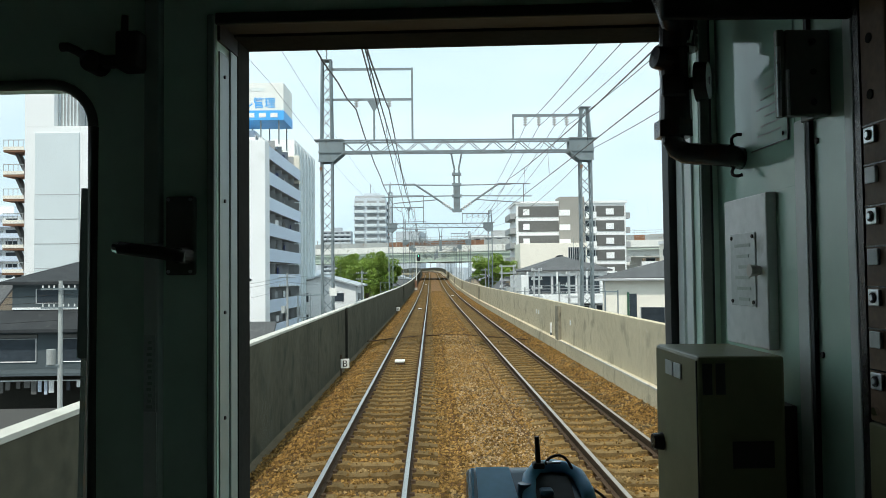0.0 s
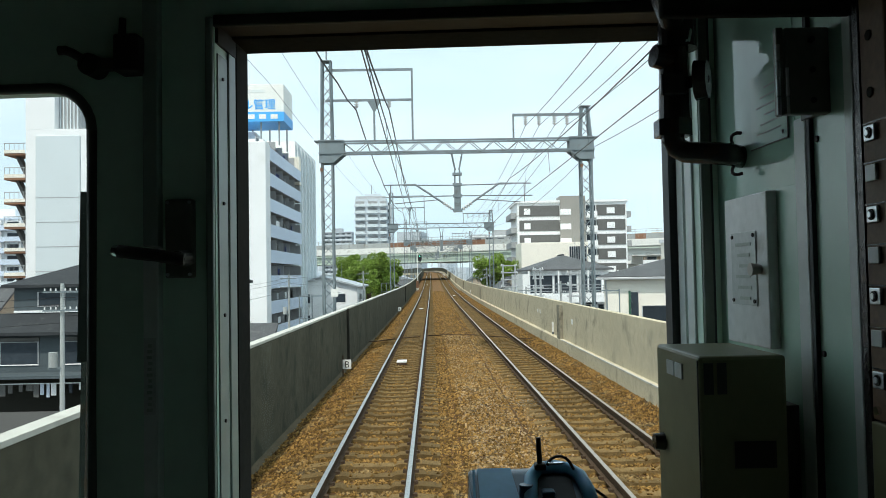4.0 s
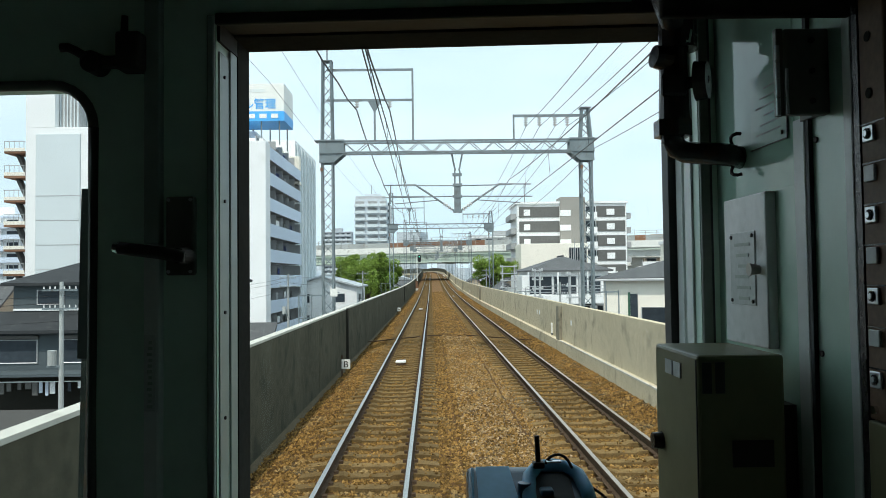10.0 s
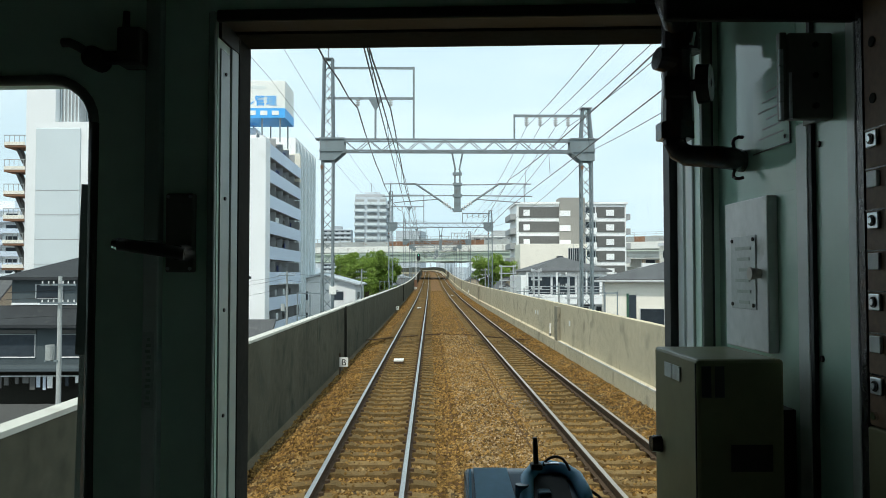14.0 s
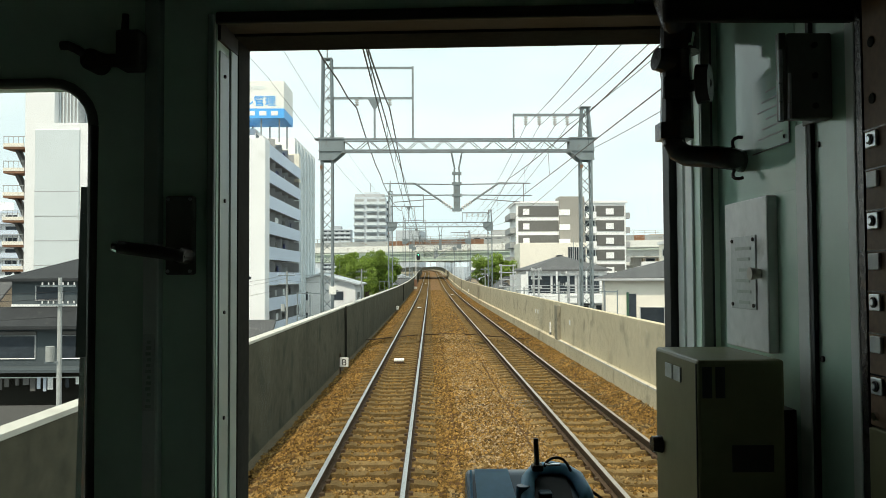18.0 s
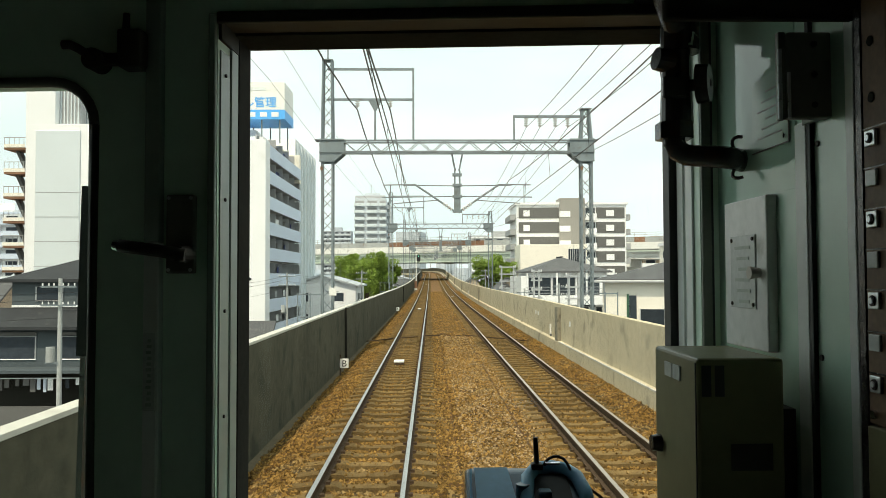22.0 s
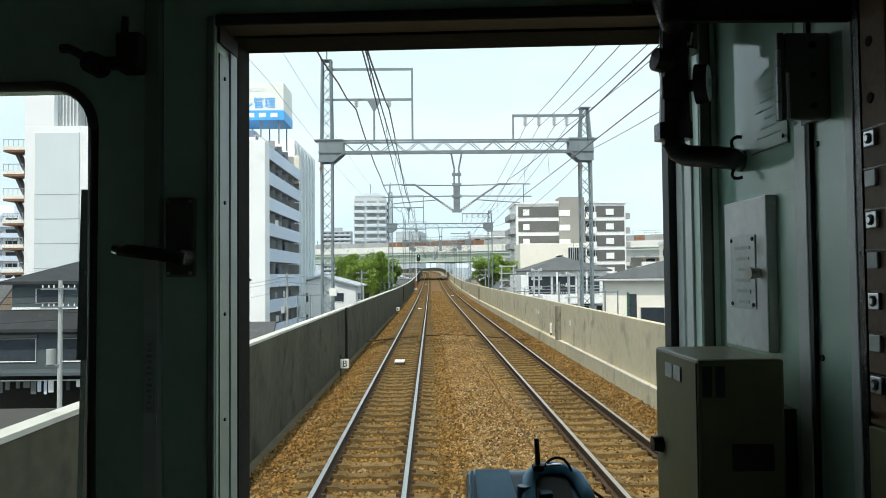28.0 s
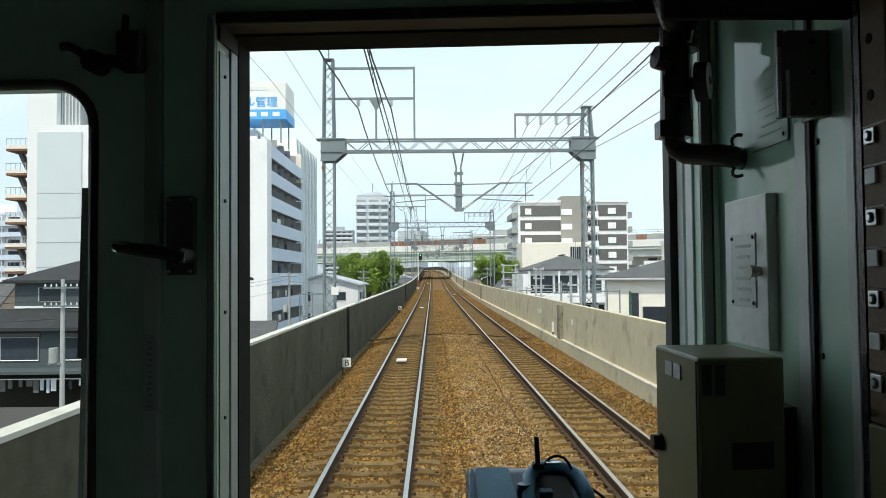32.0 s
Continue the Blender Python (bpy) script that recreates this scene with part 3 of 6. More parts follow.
for a, b in (((0.3915, 0.826, 0.1455), (0.3915, 0.921, 0.1455)), ((0.3915, 0.826, 0.1455), (0.3915, 0.826, 0.232))):
    part("sleeve_edge", bar(B(), a, b, 0.0013), M_PLATE, sleeve, "folded plastic edge")
part("tack", rod(B(), (0.3916, 0.834, 0.153), (0.3895, 0.834, 0.153), 0.0026, seg=10), M_CHROME, sleeve, "bright tack")
hinge = thing("hinged_bracket", CAB, "dark bronze hinged bracket with chrome hinge pins", "hinge")
part("bracket_body", box(B(), 0.3510, 0.3945, 0.7400, 0.7520, 0.1530, 0.2385, 0.002), M_PLATE, hinge)
part("leaf", box(B(), 0.3430, 0.3500, 0.7420, 0.7500, 0.1520, 0.2390, 0.001), M_PLATE, hinge)
part("wall_flange", box(B(), 0.3880, 0.3948, 0.7525, 0.7900, 0.1550, 0.2360, 0.001), M_PLATE, hinge)
for z0, z1 in ((0.1506, 0.1680), (0.1690, 0.1860), (0.1870, 0.2030), (0.2040, 0.2196)):
    part("hinge_knuckle", rod(B(), (0.3408, 0.7350, z0), (0.3408, 0.7350, z1), 0.0021, seg=12), M_ALU, hinge, "bright hinge knuckle")
for z0, z1 in ((0.1520, 0.1680), (0.1688, 0.1970)):
    part("hinge_pin", rod(B(), (0.3500, 0.7355, z0), (0.3500, 0.7355, z1), 0.0015, seg=10), M_ALU, hinge, "bright pin")
for z in (0.166, 0.196, 0.226):
    part("screw", rod(B(), (0.377, 0.7400, z), (0.377, 0.7385, z), 0.003, seg=10), M_BLACK, hinge)

# white board with a label and a knob
board = thing("notice_board", SIDE, "worn white metal notice plate with a label and a knob", "notice board")
part("panel", box(B(), 0.425, 0.4396, 0.962, 1.100, -0.099, 0.1015, 0.002), M_BOARD, board)
lab = part("label_plate", box(B(), 0.4232, 0.4249, 0.994, 1.075, -0.0455, 0.0525, 0.0005), M_LABEL, board, "grey label plate with rows of worn marks")
for i in range(6):
    z = 0.036 - i * 0.0145
    part("text_bar", box(B(), 0.4222, 0.4230, 1.008 + 0.004 * (i % 2), 1.058 - 0.006 * (i % 3), z - 0.0022, z + 0.0022), M_FAINT, lab)
for y, z in ((1.0, 0.047), (1.069, 0.047), (1.0, -0.040), (1.069, -0.040)):
    part("screw", rod(B(), (0.4232, y, z), (0.4215, y, z), 0.0026, seg=8), M_DARKBOX, lab)
part("knob", rod(B(), (0.4249, 0.984, 0.002), (0.411, 0.984, 0.002), 0.006, 0.0085, 16), M_KNOB, board, "ivory knob")

# steel cabinet in the corner
cab = thing("equipment_box", SIDE, "olive-grey steel equipment box with a round lock on the side wall", "cabinet")
part("body", box(B(), 0.30, 0.40, 0.866, 1.028, -0.80, -0.0955, 0.004), M_CABINET, cab)
# Added rail; its dark colour stands in for the shadowed gap.
part("mount", box(B(), 0.4005, 0.4333, 0.91, 1.0, -0.70, -0.16), M_DARKBOX, cab, "dark rail filling the shaded gap to the wall")
part("seam", box(B(), 0.2985, 0.2998, 0.8665, 0.8685, -0.79, -0.10), M_DARKBOX, cab)
for y in (0.980, 0.948):
    part("label_plate", box(B(), 0.2982, 0.2998, y - 0.027, y, -0.128, -0.110, 0.0005), M_LABEL, cab, "small grey label plate")
part("lock", rod(B(), (0.2999, 1.004, -0.2194), (0.287, 1.004, -0.2194), 0.0115, 0.010, 20), M_BLACK, cab, "black round lock")
for x in (0.3055, 0.3205):
    part("vent_slot", box(B(), x, x + 0.0105, 0.8642, 0.8657, -0.138, -0.103), M_RUBBER, cab, "black vent slot")
part("dark_label", box(B(), 0.338, 0.385, 0.8645, 0.8657, -0.221, -0.191), M_DARKBOX, cab, "dark label")

# brake pipe with its cock
pipe = thing("air_pipe", CAB @ Matrix.Scale(0.965, 4), "black iron air pipe with a cock and elbow", "pipe")
PX, PY = 0.3285, 1.022
part("riser", rod(B(), (PX - 0.003, PY, 0.240), (PX - 0.003, PY, 0.175), 0.0125, seg=18), M_BLACK, pipe)
part("elbow", tube(B(), [(PX, PY, 0.19), (PX, PY, 0.178), (PX + 0.006, PY + 0.001, 0.167), (PX + 0.015, PY - 0.004, 0.1605), (PX + 0.028, PY - 0.012, 0.158), (0.375, 0.980, 0.152), (0.3860, 0.9740, 0.1495), (0.4085, 0.992, 0.1485)], 0.0145, 18), M_BLACK, pipe)
ring = [(0.3925 + 0.0045 * math.cos(a * 3), 0.9655 + 0.0265 * math.cos(a) * 0.62, 0.149 + 0.0265 * math.sin(a)) for a in [radians(-105 + 15 * k) for k in range(15)]]
part("wall_clip", tube(B(), ring, 0.0022, 8), M_BLACK, pipe, "open spring clip round the pipe")
part("clip_end", rod(B(), ring[0], (ring[0][0] - 0.006, ring[0][1] + 0.002, ring[0][2] - 0.002), 0.0024, 0.001, 8), M_BLACK, pipe)
part("clip_end", rod(B(), ring[-1], (ring[-1][0] - 0.006, ring[-1][1] + 0.002, ring[-1][2] + 0.002), 0.0024, 0.001, 8), M_BLACK, pipe)
part("union_nut", rod(B(), (PX, PY, 0.182), (PX, PY, 0.204), 0.0255, seg=6), M_BLACK, pipe)
part("cock_body", rod(B(), (PX + 0.004, PY, 0.204), (PX + 0.004, PY, 0.30), 0.022, 0.019, 18), M_BLACK, pipe)
part("upper_pipe", rod(B(), (PX + 0.010, PY, 0.30), (PX + 0.014, PY, 0.945), 0.026, 0.026, 18), M_BLACK, pipe)
part("cap_nut", rod(B(), (PX - 0.004, PY - 0.004, 0.287), (PX - 0.026, PY - 0.008, 0.290), 0.0175, 0.015, 16), M_BLACK, pipe)
part("cock_flange", box(B(), PX - 0.022, PX + 0.012, PY - 0.028, PY - 0.018, 0.232, 0.262, 0.004), M_BLACK, pipe)
bm = B()
rod(bm, (PX + 0.022, PY - 0.030, 0.250), (PX + 0.036, PY - 0.038, 0.250), 0.026, 0.024, 24)
part("cock_handle", bm, M_BLACK, pipe, "black round cock handle")
part("handle_stem", rod(B(), (PX + 0.006, PY, 0.252), (PX + 0.032, PY - 0.040, 0.250), 0.008), M_BLACK, pipe)
part("pin", bar(B(), (PX + 0.016, PY - 0.032, 0.318), (PX + 0.012, PY - 0.034, 0.300), 0.004), M_CHROME, pipe, "bright split pin")
part("branch", tube(B(), [(PX + 0.012, PY, 0.33), (PX - 0.004, PY - 0.02, 0.335), (PX - 0.018, PY - 0.03, 0.36), (PX - 0.018, PY - 0.03, 0.945)], 0.016), M_BLACK, pipe)

# desk and the radio unit under the windscreen
single("console_desk", box(B(), -0.20, 0.27, 0.82, 1.02, -1.45, -0.318, 0.01), M_LINING_DK, CAB, "dark console desk below the windscreen", "console")
radio = thing("radio_unit", CAB, "slate-blue portable radio unit on the console desk", "radio")
bm = B()
prism(bm, [(0.868, -0.318), (0.868, -0.290), (0.905, -0.266), (0.960, -0.2425), (0.988, -0.246), (0.988, -0.318)], 0.042, 0.186)
for v in bm.verts:
    v.co = Vector((v.co.y, v.co.x, v.co.z))
bmesh.ops.bevel(bm, geom=bm.edges[:], offset=0.007, segments=3, affect="EDGES", profile=0.5)
part("case", bm, M_RADIO, radio, "dark blue moulded case")
bm = B()
prism(bm, [(0.866, -0.2875), (0.905, -0.2625), (0.961, -0.2390), (0.962, -0.2440), (0.906, -0.2680), (0.866, -0.2940)], 0.053, 0.094)
for v in bm.verts:
    v.co = Vector((v.co.y + (0.961 - v.co.x) * 0.10 * (1 if v.co.y > 0.07 else 0), v.co.x, v.co.z))
part("top_panel", bm, M_BLUECASE, radio, "pale slate-blue top panel")
part("case_edge", bar(B(), (0.0455, 0.8690, -0.2870), (0.0485, 0.9580, -0.2405), 0.003, 0.003), M_BLUECASE, radio, "pale case edge")
part("cradle_rim", tube(B(), [(0.112, 0.885, -0.275), (0.113, 0.915, -0.258), (0.117, 0.940, -0.2465), (0.128, 0.955, -0.2395), (0.148, 0.959, -0.2380), (0.165, 0.954, -0.2400), (0.177, 0.940, -0.2455), (0.182, 0.915, -0.2570), (0.183, 0.885, -0.273)], 0.0085, 12), M_BLUECASE, radio, "rounded slate-blue cradle rim")
bm = B()
prism(bm, [(0.884, -0.2740), (0.908, -0.2615), (0.948, -0.2440), (0.950, -0.2490), (0.910, -0.2670), (0.886, -0.2800)], 0.120, 0.166)
for v in bm.verts:
    v.co = Vector((v.co.y, v.co.x, v.co.z))
part("cradle_hollow", bm, M_RUBBER, radio, "black hollow of the cradle")
part("knob", rod(B(), (0.1085, 0.918, -0.268), (0.1085, 0.918, -0.2480), 0.0090, 0.0080, 16), M_RADIO, radio, "round dark knob")
part("side_button", box(B(), 0.126, 0.142, 0.905, 0.922, -0.262, -0.2535, 0.003), M_RADIO, radio)
part("clip", box(B(), 0.122, 0.136, 0.938, 0.952, -0.2375, -0.2300, 0.002), M_DARKBOX, radio)
part("silver_tab", box(B(), 0.138, 0.156, 0.935, 0.941, -0.2300, -0.2275, 0.001), M_CHROME, radio, "bright tab")
part("antenna", rod(B(), (0.1290, 0.945, -0.236), (0.1275, 0.945, -0.1985), 0.0034, 0.0030, 10), M_RUBBER, radio, "black stub antenna")
part("cable", tube(B(), [(0.138, 0.945, -0.233), (0.140, 0.945, -0.228), (0.144, 0.945, -0.2245), (0.149, 0.945, -0.2225), (0.155, 0.945, -0.2220), (0.161, 0.944, -0.2245), (0.1655, 0.943, -0.2295), (0.169, 0.942, -0.2365), (0.174, 0.94, -0.2445), (0.181, 0.938, -0.2515), (0.190, 0.935, -0.258), (0.203, 0.932, -0.267), (0.215, 0.93, -0.278), (0.227, 0.925, -0.295), (0.235, 0.92, -0.316)], 0.0018, 8), M_RUBBER, radio, "thin black cable")
# Added black boxes imitate the darkness above the pipes and side wall.
cover = thing("pipe_cover", CAB, "dark boxes added for the shade in the upper cab corner", "cover box")
part("shell", box(B(), 0.285, 0.3945, 0.88, 1.055, 0.385, 0.945, 0.002), M_PITCH, cover)
part("shade_plate", box(B(), 0.215, 0.3945, 0.690, 0.700, 0.234, 0.945, 0.002), M_PITCH, cover, "black plate added for the upper shade")
part("lip", box(B(), 0.283, 0.3945, 0.87, 1.055, 0.375, 0.3845), M_PITCH, cover)

# ---- the line: alignment, track, ballast, parapets ----
CURVE_AT, RADIUS = 275.0, 520.0
X_LEFT, X_RIGHT, MID = -0.91, 2.90, 0.995


def rise(s):
    if s < 60:
        return 0.0
    if s < 190:
        return 1.0e-4 * (s - 60) ** 2
    if s < 330:
        return 1.69 + 0.020 * (s - 190)
    return 1.69 + 2.80


def on_line(s, x, z=0.0):
    """The point at s metres along the line, x to the right of the camera's line and z over the rail."""
    zz = rise(s) + z
    if s <= CURVE_AT:
        return Vector((x, s, zz))
    a = (s - CURVE_AT) / RADIUS
    r = RADIUS + x
    return Vector((r * math.cos(a) - RADIUS, CURVE_AT + r * math.sin(a), zz))


def line_pose(s, x=0.0, z=0.0):
    a = max(0.0, (s - CURVE_AT) / RADIUS)
    slope = math.degrees(math.atan((rise(s + 1) - rise(s - 1)) / 2))
    p = on_line(s, x, z)
    return pose(p.x, p.y, p.z, slope, 0, math.degrees(a))


S_MIN, S_MAX = -210.0, 470.0


def stations(a, b, step=6.0):
    n = max(1, int(round((b - a) / step)))
    return [a + (b - a) * i / n for i in range(n + 1)]


def sweep(bm, outline, ss, closed=True):
    """Carries an outline in x and z along the line."""
    rings = [[bm.verts.new(on_line(s, x, z)) for x, z in outline] for s in ss]
    n = len(outline)
    for a, b in zip(rings, rings[1:]):
        for i in range(n if closed else n - 1):
            bm.faces.new((a[i], a[(i + 1) % n], b[(i + 1) % n], b[i]))
    if closed:
        bm.faces.new(rings[0][::-1])
        bm.faces.new(rings[-1])
    return bm


SS = stations(S_MIN, S_MAX, 5.0)

# viaduct slab under everything
single("viaduct_deck", sweep(B(), [(-3.15, -0.45), (4.95, -0.45), (4.95, -1.3), (-3.15, -1.3)], SS), M_CONC, pose(0, 0, 0), "grey concrete viaduct deck", "viaduct", kind="structure")
bm = B()
for s in range(-200, 460, 20):
    for x in (-1.6, 3.4):
        p = on_line(s, x)
        box(bm, p.x - 0.6, p.x + 0.6, p.y - 0.6, p.y + 0.6, -7.0, p.z - 1.2)
single("viaduct_piers", bm, M_CONC, pose(0, 0, 0), "grey concrete viaduct piers", "viaduct", kind="structure")


def ballast_z(x, s):
    z = -0.215
    if x < -2.05:
        z -= (-2.05 - x) * 0.24
    if x > 4.0:
        z += (x - 4.0) * 0.28
    if 0.45 < x < 1.6:
        z += 0.05
    for c in (X_LEFT, X_RIGHT):
        if abs(x - c) < 0.45:
            z -= 0.02
    return z + 0.035 * (noise.noise((x * 3.1, s * 3.1, 0)) + 0.6 * noise.noise((x * 9, s * 9, 5)))


def ballast_strip(ss, xs, m):
    verts, faces = [], []
    for s in ss:
        for x in xs:
            verts.append(on_line(s, x, ballast_z(x, s))[:])
    n = len(xs)
    for i in range(len(ss) - 1):
        for j in range(n - 1):
            a = i * n + j
            faces.append((a, a + 1, a + n + 1, a + n))
    me = bpy.data.meshes.new("ballast_bed")
    me.from_pydata(verts, [], faces)
    me.materials.append(m)
    for p in me.polygons:
        p.use_smooth = True
    return me


xs = [-2.91 + 0.11 * i for i in range(69)]
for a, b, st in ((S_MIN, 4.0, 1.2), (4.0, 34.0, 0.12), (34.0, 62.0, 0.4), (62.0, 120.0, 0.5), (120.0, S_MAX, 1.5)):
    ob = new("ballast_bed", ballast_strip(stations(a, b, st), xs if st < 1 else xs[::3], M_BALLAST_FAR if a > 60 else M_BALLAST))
    tagged(ob, "rust-brown crushed stone ballast bed", "ballast", kind="structure")

# loose stones on the near bed
rng = np.random.default_rng(4)
octa = np.array([(1, 0, 0), (0, 1, 0), (-1, 0, 0), (0, -1, 0), (0, 0, 1), (0, 0, -1)], float)
otri = np.array([(0, 1, 4), (1, 2, 4), (2, 3, 4), (3, 0, 4), (1, 0, 5), (2, 1, 5), (3, 2, 5), (0, 3, 5)])


def stones(name, count, s0, s1, lo, hi, x0=-2.83, x1=4.50, m=None, spill=False):
    sx = rng.uniform(x0, x1, count)
    ss = s0 + (s1 - s0) * rng.uniform(0, 1, count) ** 1.25
    keep = np.ones(count, bool)
    for c in (X_LEFT, X_RIGHT):
        keep &= np.abs(np.abs(sx - c) - 0.565) > 0.085
        inside = np.abs(sx - c) < 0.98
        on = np.abs((ss / 0.6) % 1.0 - 0.5) < 0.17
        keep &= ~(inside & on) if not spill else True
    if spill:
        keep &= ((np.abs(sx - X_LEFT) < 0.98) | (np.abs(sx - X_RIGHT) < 0.98)) & on & (rng.uniform(0, 1, count) < 0.30 + 1.0 * (np.abs((ss / 0.6) % 1.0 - 0.5) > 0.13))
    sx, ss = sx[keep], ss[keep]
    n = len(sx)
    sz = np.array([rise(s) + ballast_z(x, s) for x, s in zip(sx, ss)])
    if spill:
        sz = np.array([rise(s) - 0.172 for s in ss])
    size = rng.uniform(lo, hi, n)
    sc = size[:, None] * rng.uniform(0.65, 1.15, (n, 3)) * (1, 1, 0.95)
    v = octa[None] * rng.uniform(0.75, 1.25, (n, 6, 1)) * sc[:, None, :]
    a = rng.uniform(0, math.tau, n)
    ca, sa_ = np.cos(a)[:, None], np.sin(a)[:, None]
    tilt = rng.uniform(-0.7, 0.7, n)
    ct, st = np.cos(tilt)[:, None], np.sin(tilt)[:, None]
    y, z = v[..., 1] * ct - v[..., 2] * st, v[..., 1] * st + v[..., 2] * ct
    x, y = v[..., 0] * ca - y * sa_, v[..., 0] * sa_ + y * ca
    v = np.stack([x + sx[:, None], y + ss[:, None], z + sz[:, None]], -1).reshape(-1, 3)
    f = (otri[None] + 6 * np.arange(n)[:, None, None]).reshape(-1, 3)
    me = bpy.data.meshes.new(name)
    me.from_pydata(v.tolist(), [], f.tolist())
    me.materials.append(m or M_STONE)
    return tagged(new(name, me), "loose pale grey ballast stones" if m else "loose rust-brown and grey ballast stones", "gravel", kind="stuff")


stones("ballast_stones", 88000, 7.5, 32.0, 0.018, 0.042)
stones("ballast_stones", 26000, 32.0, 62.0, 0.024, 0.048)

stones("ballast_stones", 22000, 62.0, 120.0, 0.03, 0.06)
stones("spilled_stones", 34000, 7.5, 36.0, 0.014, 0.036, spill=True)
stones("ballast_stones", 9000, 9.5, 36.0, 0.016, 0.036, 0.55, 2.0, M_STONE_PALE)
for x0 in (X_RIGHT - 0.98, X_RIGHT + 0.66):
    stones("ballast_stones", 1600, 9.5, 36.0, 0.016, 0.034, x0, x0 + 0.32, M_STONE_PALE)

# track: rails, sleepers and clips
RAIL = [(-0.0625, -0.150), (0.0625, -0.150), (0.0625, -0.138), (0.012, -0.124), (0.009, -0.045), (0.0325, -0.036), (0.0325, -0.012)]
RAIL = RAIL + [(0.0325, -0.006), (0.027, -0.0015), (-0.027, -0.0015), (-0.0325, -0.006), (-0.0325, -0.012), (-0.0325, -0.036), (-0.009, -0.045), (-0.012, -0.124), (-0.0625, -0.138)]
HEAD = [(-0.030, -0.0012), (0.030, -0.0012), (0.027, 0.0012), (-0.027, 0.0012)]
bm = B()
prism(bm, [(-1.0, -0.33), (1.0, -0.33), (1.0, -0.185), (0.72, -0.155), (0.36, -0.155), (0.30, -0.185), (-0.30, -0.185), (-0.36, -0.155), (-0.72, -0.155), (-1.0, -0.185)], -0.12, 0.12)
ME_SLEEPER = mesh("sleeper", bm, M_SLEEPER)
bm = B()
for x in (-0.565, 0.565):
    for dx in (-0.085, 0.085):
        box(bm, x + dx - 0.03, x + dx + 0.03, -0.04, 0.04, -0.157, -0.118)
    box(bm, x - 0.09, x + 0.09, -0.07, 0.07, -0.1548, -0.1502)
ME_CLIPS = mesh("rail_clips", bm, M_RAILSIDE)


def track(xc, label, head):
    t = thing("railway_track", pose(0, 0, 0), label, "railway track", "tracks", "structure")
    for dx in (-0.565, 0.565):
        r = part("rail", sweep(B(), [(xc + dx + x, z) for x, z in RAIL], SS), M_RAILSIDE, t, "rusty-sided steel rail")
        part("rail_head", sweep(B(), [(xc + dx + x, z) for x, z in HEAD], SS), head, r, "worn rail head")
    near, far = [], []
    for i in range(int(S_MIN / 0.6), int(S_MAX / 0.6)):
        s = i * 0.6 + 0.3
        (near if 3 < s < 93 else far).append(s)
    for s in near:
        ob = part("sleeper", ME_SLEEPER, None, t)
        ob.matrix_basis = line_pose(s, xc)
    for name, src, m, ss in (("sleepers_far", ME_SLEEPER, M_SLEEPER, far), ("rail_clips", ME_CLIPS, M_RAILSIDE, near)):
        vs = np.array([v.co[:] for v in src.vertices])
        fs = [tuple(p.vertices) for p in src.polygons]
        allv, allf = [], []
        for k, s in enumerate(ss):
            mm = np.array(line_pose(s, xc))
            allv += (vs @ mm[:3, :3].T + mm[:3, 3]).tolist()
            allf += [tuple(i + k * len(vs) for i in f) for f in fs]
        me = bpy.data.meshes.new(name)
        me.from_pydata(allv, [], allf)
        me.materials.append(m)
        tagged(part(name, me, None, t), kind="stuff")
    return t


track(X_LEFT, "rust-stained railway track on concrete sleepers under the cab", M_RAILHEAD)
track(X_RIGHT, "rust-stained railway track on concrete sleepers alongside", M_RAILDULL)

# parapets: one object a panel, with joints, coping and plinth
def parapet(name, x_in, x_out, side, label, m):
    w = thing(name, pose(0, 0, 0), label, "parapet wall", kind="structure")
    s, k = S_MIN, 0
    lens = (9.8, 10.2, 10.0)
    while s < S_MAX - 1:
        e = min(S_MAX, s + lens[k % 3])
        ss = stations(s + 0.012, e - 0.012, 5.0)
        # Beyond 225 m both walls take the shade-darkened tone.
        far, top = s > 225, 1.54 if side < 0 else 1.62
        p = part("panel", sweep(B(), [(x_in, -0.45), (x_out, -0.45), (x_out, top), (x_in, top)], ss), M_CONC_SHADE if far else m, w)
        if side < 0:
            part("coping", sweep(B(), [(x_in - 0.012 * side, 1.541), (x_out + 0.012 * side, 1.541), (x_out + 0.012 * side, 1.595), (x_in - 0.012 * side, 1.585)], ss), M_CONC_SHADE if far else M_CONC_PALE, p, "pale coping")
        s, k = e, k + 1
    return w


parapet("parapet_left", -2.92, -3.04, -1, "weathered concrete parapet wall in shade beside the track", M_CONC_SHADE)
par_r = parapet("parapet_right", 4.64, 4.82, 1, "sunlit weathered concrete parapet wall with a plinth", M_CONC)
part("plinth", sweep(B(), [(4.50, -0.45), (4.636, -0.45), (4.636, 0.33), (4.50, 0.30)], SS), M_CONC, par_r, "concrete plinth along the wall foot")
part("plinth_edge", sweep(B(), [(4.495, 0.302), (4.53, 0.308), (4.53, 0.340), (4.495, 0.336)], stations(S_MIN, 27.0, 5.0)), M_CONC_PALE, par_r, "pale plinth edge")
single("cable_gutter", sweep(B(), [(-2.915, -0.45), (-2.80, -0.45), (-2.80, -0.385), (-2.915, -0.33)], SS), M_CONC_DK, pose(0, 0, 0), "dirty brown concrete cable gutter, darkened for the wall shade", "gutter", kind="structure")
for s in (26.3, 83.0):
    single("wall_conduit", box(B(), -0.03, 0.05, -0.035, 0.035, -0.2, 1.58), M_PITCH, line_pose(s, -2.888), "dark drain conduit fixed upright on the wall", "conduit", "wall conduits")
